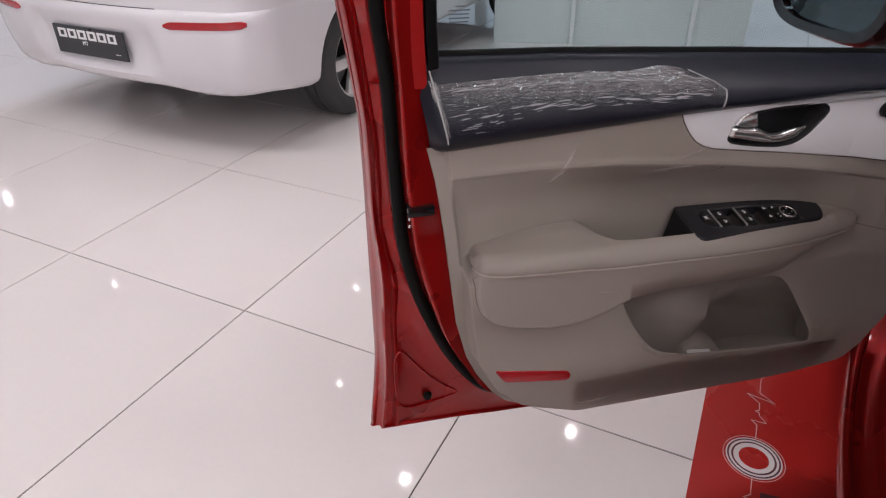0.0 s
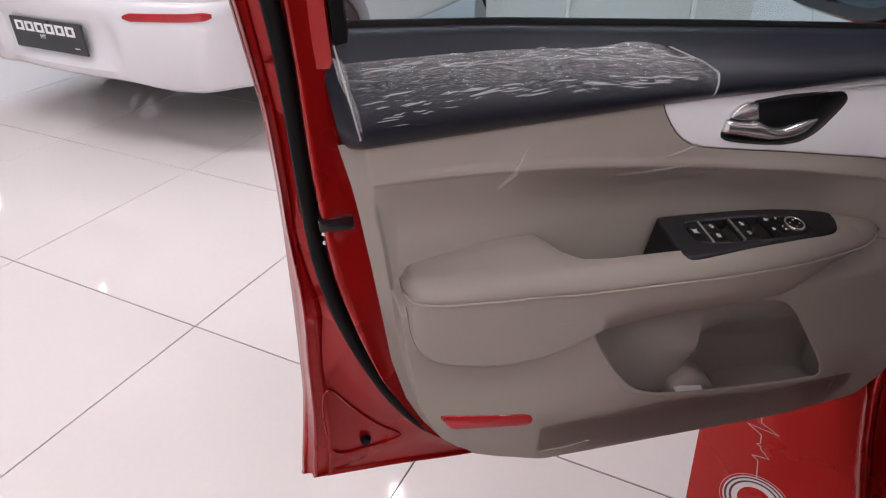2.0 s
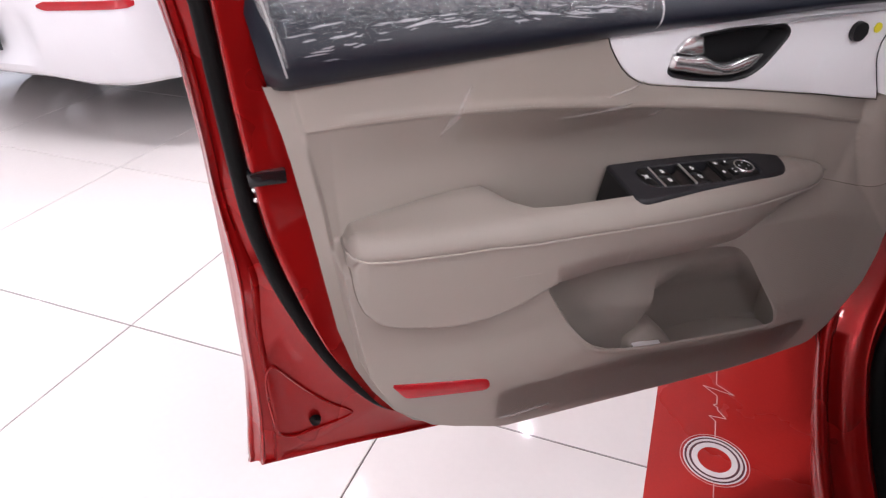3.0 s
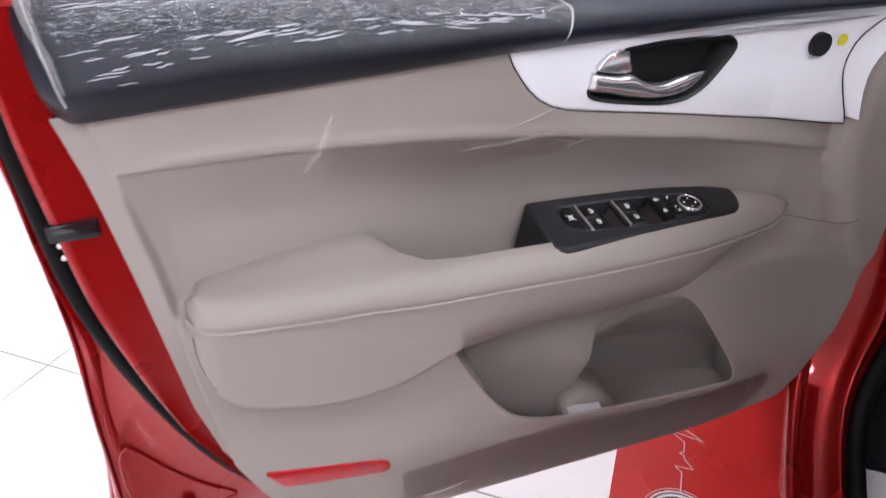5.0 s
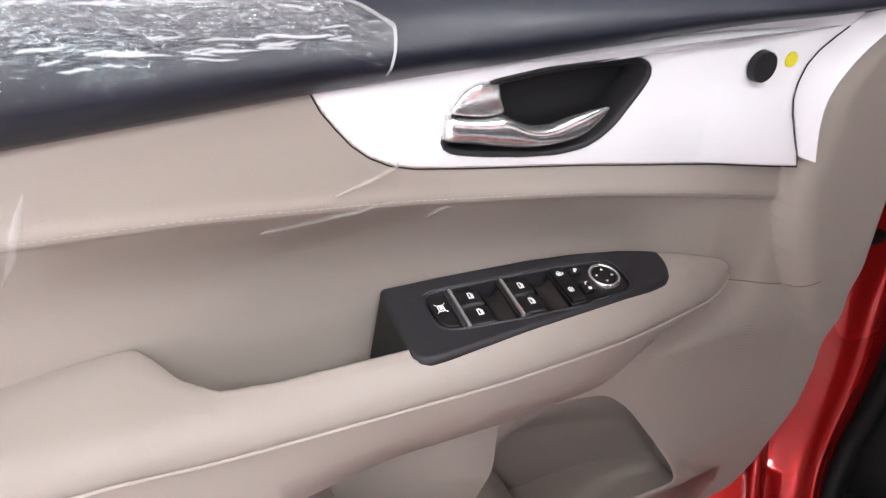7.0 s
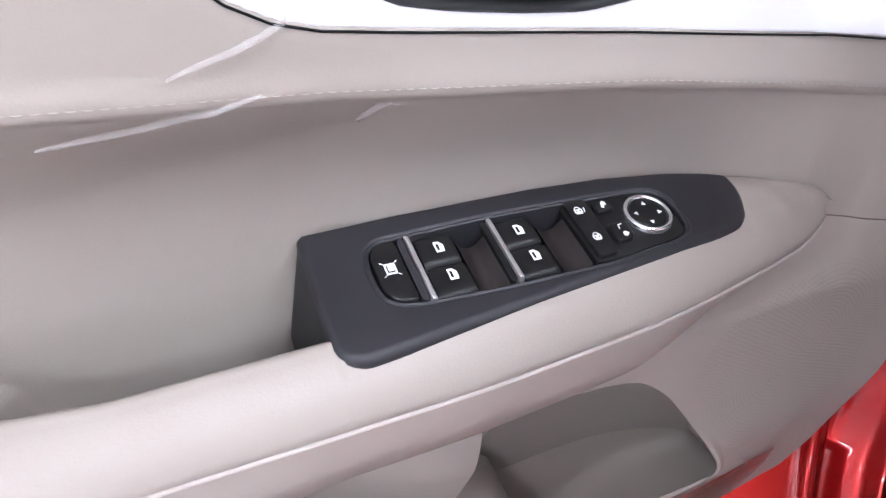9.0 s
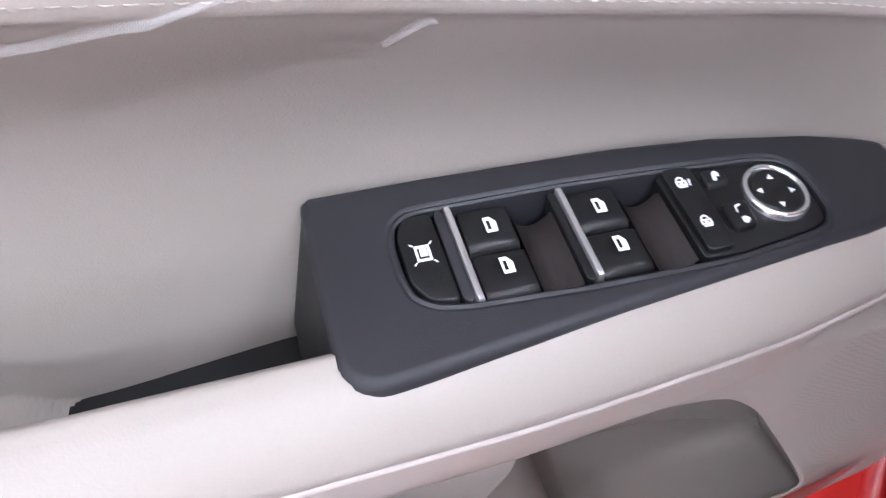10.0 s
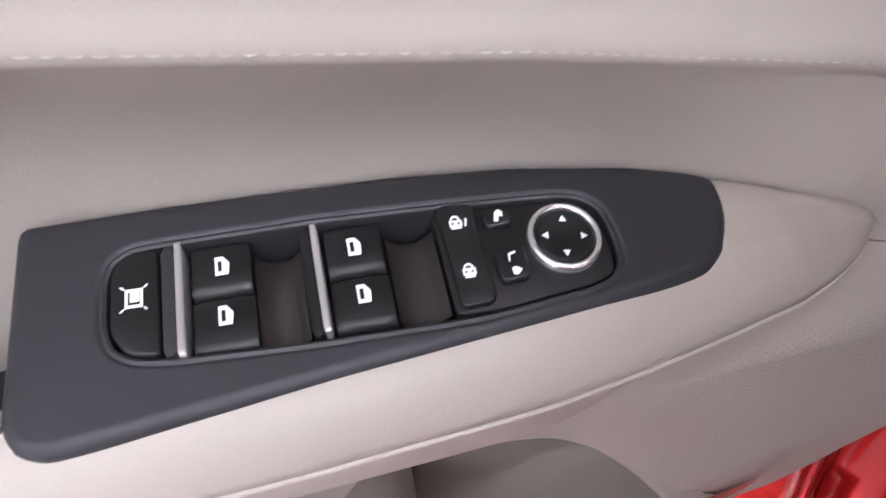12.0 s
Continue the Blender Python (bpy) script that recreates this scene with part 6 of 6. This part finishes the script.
ring(0.051, 0.056, MAT_WHITE, "white printed ring")
ring(0.0565, 0.0600, MAT_DARK, "dark printed ring")
ring(0.0605, 0.0635, MAT_WHITE, "white printed ring")
ring(0.0685, 0.0700, MAT_LINE, "thin pale printed ring")


def pulse_line(sign):
    pts = [(0, 0.063), (0, 0.115), (-0.014, 0.128), (0.022, 0.130), (0.004, 0.152), (0.003, 0.162), (-0.006, 0.166), (0.002, 0.172), (0.002, 0.200), (-0.030, 0.226), (0.040, 0.214), (0.0, 0.240), (0, 0.30), (0.012, 0.32), (-0.012, 0.34), (0, 0.36), (0, 0.62)]
    bm = bmesh.new()
    rows = []
    P = [Vector((x, y * sign, 0)) for x, y in pts]
    for a, b in zip(P, P[1:]):
        d = (b - a).normalized()
        s = Vector((-d.y, d.x, 0)) * 0.0012
        v = [bm.verts.new(q + Vector((0, 0, 0.0042))) for q in (a - s - d * 0.001, a + s - d * 0.001, b + s + d * 0.001, b - s + d * 0.001)]
        bm.faces.new(v)
    part("pulse_line", bm, MAT_LINE, mat_thing, "thin pale printed pulse line", smooth=False)


pulse_line(1)
pulse_line(-1)
bm = bmesh.new()
P = [(0.02, -0.10), (0.13, -0.085), (0.13, -0.19), (0.02, -0.20)]
f = bm.faces.new([bm.verts.new((x, y, 0.0042)) for x, y in P])
part("printed_block", bm, MAT_DARK, mat_thing, "dark printed block", smooth=False)


# ---- the white car ----
WC = Matrix.Translation((-1.489, 2.699, 0)) @ pose(0, 0, 0, 0, 0, CAR_TURN) @ Matrix.Translation((-0.215, 0, 0))
white_car = thing("white_car", WC, "clean white saloon car seen from behind on the tiles", "car")
LEN = 4.25
LEVELS = [(0.36, 0.10, 0.79), (0.345, 0.045, 0.815), (0.365, 0.012, 0.83), (0.40, -0.006, 0.838), (0.46, -0.016, 0.845), (0.54, -0.022, 0.85), (0.60, -0.024, 0.85), (0.64, -0.020, 0.848), (0.665, -0.008, 0.846), (0.672, 0.004, 0.844),
          (0.69, 0.006, 0.845), (0.78, 0.012, 0.848), (0.88, 0.03, 0.84), (0.96, 0.07, 0.81), (1.0, 0.13, 0.77)]


def rear_y(x, z0, hw):
    a = abs(x)
    y = z0 + 0.19 * x * x
    rc = 0.15
    if a > hw - rc:
        y += rc - math.sqrt(max(0, rc * rc - (a - hw + rc) ** 2))
    return y


def plan(z, yr, hw):
    xs = [hw * math.sin(t) for t in np.linspace(-math.pi / 2, math.pi / 2, 61)]
    rear = [(x, rear_y(x, yr, hw), z) for x in xs]
    side = [(hw, y, z) for y in np.linspace(rear[-1][1] + 0.05, LEN - 0.8, 26)]
    front = [(hw * math.cos(t), LEN - 0.8 + 0.75 * math.sin(t), z) for t in np.linspace(0.15, math.pi - 0.15, 20)]
    return rear + side + front + [(-x, y, zz) for x, y, zz in side[::-1]]


def build_white_car():
    bm = bmesh.new()
    rows = [plan(*l) for l in LEVELS]
    # lower edge rises towards the wheels and drops along the sides
    out = []
    for k, r in enumerate(rows):
        rr = []
        for x, y, z in r:
            dz = 0.0
            if k < 4:
                dz = (-0.018 - 0.028 * float(smooth01(0.24, 0.56, abs(x))) + 0.016 * float(smooth01(0.60, 0.84, abs(x)))) * float(smooth01(0.9, 0.3, y)) - 0.055 * float(smooth01(0.20, 0.55, y))
            # plate recess and its shoulders
            ry = 0.0
            if y < 0.4 and 0.40 < z < 0.62:
                ry = 0.03 * float(smooth01(0.40, 0.34, abs(x))) * float(smooth01(0.40, 0.43, z)) * float(smooth01(0.61, 0.585, z))
            ry += 0.014 * float(smooth01(0.445, 0.425, z)) * float(smooth01(0.22, 0.42, abs(x))) * (y < 0.4)
            rr.append((x, y + ry, z + dz))
        out.append(rr)
    # finer levels between
    fine = []
    for a, b in zip(out, out[1:]):
        for t in (0, 0.5):
            fine.append([tuple(np.array(p) * (1 - t) + np.array(q) * t) for p, q in zip(a, b)])
    fine.append(out[-1])
    vs = rows_mesh(bm, fine, True)
    bm.faces.new(vs[-1])
    bm.faces.new(vs[0])
    me = bpy.data.meshes.new("tmp_body")
    bmesh.ops.recalc_face_normals(bm, faces=bm.faces)
    bm.to_mesh(me)
    bm.free()
    tmp = new("tmp_body", me)
    cut = bmesh.new()
    for yy in (0.89, 3.42):
        bmesh.ops.create_cone(cut, cap_ends=True, segments=48, radius1=0.335, radius2=0.335, depth=3.0, matrix=Matrix.Translation((0, yy, 0.30)) @ pose(0, 0, 0, 0, 90, 0))
    cme = bpy.data.meshes.new("tmp_cut")
    cut.to_mesh(cme)
    cut.free()
    cob = new("tmp_cut", cme)
    md = tmp.modifiers.new("arch", "BOOLEAN")
    md.operation, md.object, md.solver = "DIFFERENCE", cob, "EXACT"
    dg = bpy.context.evaluated_depsgraph_get()
    fin = bpy.data.meshes.new_from_object(tmp.evaluated_get(dg))
    bpy.data.objects.remove(tmp)
    bpy.data.objects.remove(cob)
    b2 = bmesh.new()
    b2.from_mesh(fin)
    body = part("body", b2, WHITE_PAINT, white_car, "glossy white painted car body", angle=35)
    # cabin
    bm = bmesh.new()
    rows = []
    for z, y0, y1, hw in ((0.985, 0.42, 3.25, 0.75), (1.1, 0.62, 2.85, 0.72), (1.3, 0.98, 2.3, 0.62), (1.42, 1.3, 2.0, 0.55), (1.45, 1.5, 1.9, 0.4)):
        rows.append([(hw * sx, y, z) for sx, y in ((-1, y0 + 0.15), (-0.8, y0), (0.8, y0), (1, y0 + 0.15), (1, y1 - 0.2), (0.8, y1), (-0.8, y1), (-1, y1 - 0.2))])
    vs = rows_mesh(bm, rows, True)
    bm.faces.new(vs[-1])
    part("cabin", bm, BLACK_GLOSS, white_car, "dark glazed cabin", angle=30)
    # plate with lettering shapes
    bm = bmesh.new()
    box(bm, -0.222, 0.222, -0.012, -0.002, 0.437, 0.565, 0.003)
    pl = part("plate", bm, PLATE, white_car, "charcoal model plate with pale lettering shapes", smooth=False)
    for k in range(6):
        bm = bmesh.new()
        x = -0.190 + k * 0.063
        box(bm, x, x + 0.052, -0.0135, -0.0115, 0.510, 0.5195)
        box(bm, x, x + 0.052, -0.0135, -0.0115, 0.5410, 0.5505)
        box(bm, x, x + 0.014, -0.0135, -0.0115, 0.5195, 0.541)
        box(bm, x + 0.038, x + 0.052, -0.0135, -0.0115, 0.5195, 0.541)
        part("letter_shape", bm, PRINT, pl, "pale lettering shape", smooth=False)
    cu = bpy.data.curves.new("gear_letters", "FONT")
    cu.body, cu.size, cu.extrude, cu.align_x = "MT", 0.026, 0.0006, "CENTER"
    tob = new("gear_letters", cu)
    tme = bpy.data.meshes.new_from_object(tob.evaluated_get(bpy.context.evaluated_depsgraph_get()))
    bpy.data.objects.remove(tob)
    tb = bmesh.new()
    tb.from_mesh(tme)
    bmesh.ops.transform(tb, matrix=pose(-0.028, -0.0128, 0.485, 90), verts=tb.verts)
    part("letters", tb, PRINT, pl, "small white letters MT", smooth=False)
    for x0, x1, z0, z1 in ((0.155, 0.185, 0.462, 0.465),):
        bm = bmesh.new()
        box(bm, x0, x1, -0.0135, -0.0115, z0, z1)
        part("letter_shape", bm, PRINT, pl, "pale lettering shape", smooth=False)
    # rear reflectors
    for sx in (1, -1):
        bm = bmesh.new()
        rows = []
        for i in range(24):
            q = i / 23
            x = 0.452 + 0.345 * q
            h = 0.017 * min(1, q * 8 + 0.35) * min(1, (1 - q) * 10 + 0.5)
            zc = 0.612 + 0.012 * q
            y = rear_y(x, -0.023, 0.85)
            rows.append([(sx * x, y + dy, zc + dz) for dy, dz in ((0.012, -h), (-0.004, -h * 0.9), (-0.006, 0), (-0.004, h * 0.9), (0.012, h))])
        rows_mesh(bm, rows, True, True)
        part("rear_reflector", bm, REFLECTOR, white_car, "red rear reflector")
    bm = bmesh.new()
    rows = []
    for i in range(30):
        x = -0.40 + 0.8 * i / 29
        y = rear_y(x, 0.004, 0.845)
        rows.append([(x, y - 0.003, 0.667), (x, y - 0.003, 0.673), (x, y + 0.01, 0.673), (x, y + 0.01, 0.667)])
    rows_mesh(bm, rows, True, True)
    part("lid_gap", bm, RUBBER, white_car, "dark gap under the boot lid")
    bm = bmesh.new()
    box(bm, -0.66, 0.66, 0.55, 3.9, 0.26, 0.40, 0.03)
    part("underbody", bm, RUBBER, white_car, "dark underbody")
    # wheels
    for x, y in ((0.735, 0.90), (-0.735, 0.90), (0.735, 3.42), (-0.735, 3.42)):
        sx = 1 if x > 0 else -1
        k = 40

        def lathe(prof, material, name, parent, label=""):
            bm = bmesh.new()
            rows = [[(x + sx * a, y + r * math.cos(2 * math.pi * i / k), 0.292 + r * math.sin(2 * math.pi * i / k)) for i in range(k)] for a, r in prof]
            rows_mesh(bm, rows, True)
            return part(name, bm, material, parent, label, angle=40)
        tyre = lathe([(-0.10, 0.20), (-0.095, 0.26), (-0.075, 0.285), (-0.05, 0.292), (-0.045, 0.286), (-0.038, 0.286), (-0.033, 0.292), (-0.003, 0.292), (0.0, 0.286), (0.006, 0.286), (0.010, 0.292), (0.05, 0.291), (0.075, 0.283), (0.095, 0.255), (0.092, 0.215), (0.085, 0.195)],
                     TYRE, "wheel", white_car, "black tyre on a silver alloy rim")
        lathe([(0.085, 0.196), (0.080, 0.185), (0.055, 0.178), (0.02, 0.175)], SILVER, "rim", tyre)
        bm = bmesh.new()
        for s in range(5):
            a = 2 * math.pi * s / 5 + 0.3
            m = Matrix.Translation((x + sx * 0.062, y, 0.292)) @ Matrix.Rotation(a, 4, "X")
            box(bm, -0.012, 0.012, -0.028, 0.028, 0.02, 0.182, 0.006, m)
        bmesh.ops.create_cone(bm, cap_ends=True, segments=20, radius1=0.05, radius2=0.045, depth=0.03, matrix=Matrix.Translation((x + sx * 0.064, y, 0.292)) @ pose(0, 0, 0, 0, 90, 0))
        part("spokes", bm, SILVER, tyre)


build_white_car()

# ---- floor tiles ----
PITCH, JOINT = 0.80, 0.0036
ORIGIN = (ROOM.inverted() @ Vector((-0.582, 1.558, 0)))


def tile_mesh():
    h, b = PITCH / 2 - JOINT / 2, 0.0008
    bm = bmesh.new()
    rows = [[(sx * (h - d), sy * (h - d), z) for sx, sy in ((-1, -1), (1, -1), (1, 1), (-1, 1))] for d, z in ((0, -0.003), (0, -b), (b, 0.0))]
    vs = rows_mesh(bm, rows, True)
    bm.faces.new(vs[-1])
    me = bpy.data.meshes.new("tile")
    bmesh.ops.recalc_face_normals(bm, faces=bm.faces)
    bm.to_mesh(me)
    bm.free()
    me.materials.append(TILE)
    return me


TILE_ME = tile_mesh()
cells = []
for i in range(-40, 41):
    for j in range(-40, 41):
        c = (ORIGIN.x + (i + 0.5) * PITCH, ORIGIN.y + (j + 0.5) * PITCH)
        if RX0 - 0.4 < c[0] < RX1 + 0.4 and RY0 - 0.4 < c[1] < RY1 + 0.4:
            cells.append((math.hypot(c[0] + 0.6, c[1] - 2.5), c))
cells.sort()
for _, (x, y) in cells[:280]:
    ob = new("tile", TILE_ME)
    ob.parent = floor
    ob.location = (x, y, 0)
bm = bmesh.new()
h = PITCH / 2 - JOINT / 2
for _, (x, y) in cells[280:]:
    x0, x1, y0, y1 = max(x - h, RX0), min(x + h, RX1), max(y - h, RY0), min(y + h, RY1)
    if x1 > x0 and y1 > y0:
        bm.faces.new([bm.verts.new(p) for p in ((x0, y0, 0), (x1, y0, 0), (x1, y1, 0), (x0, y1, 0))])
rest = part("tile_field", bm, TILE, floor, "", smooth=False)
tagged(rest, kind="stuff")
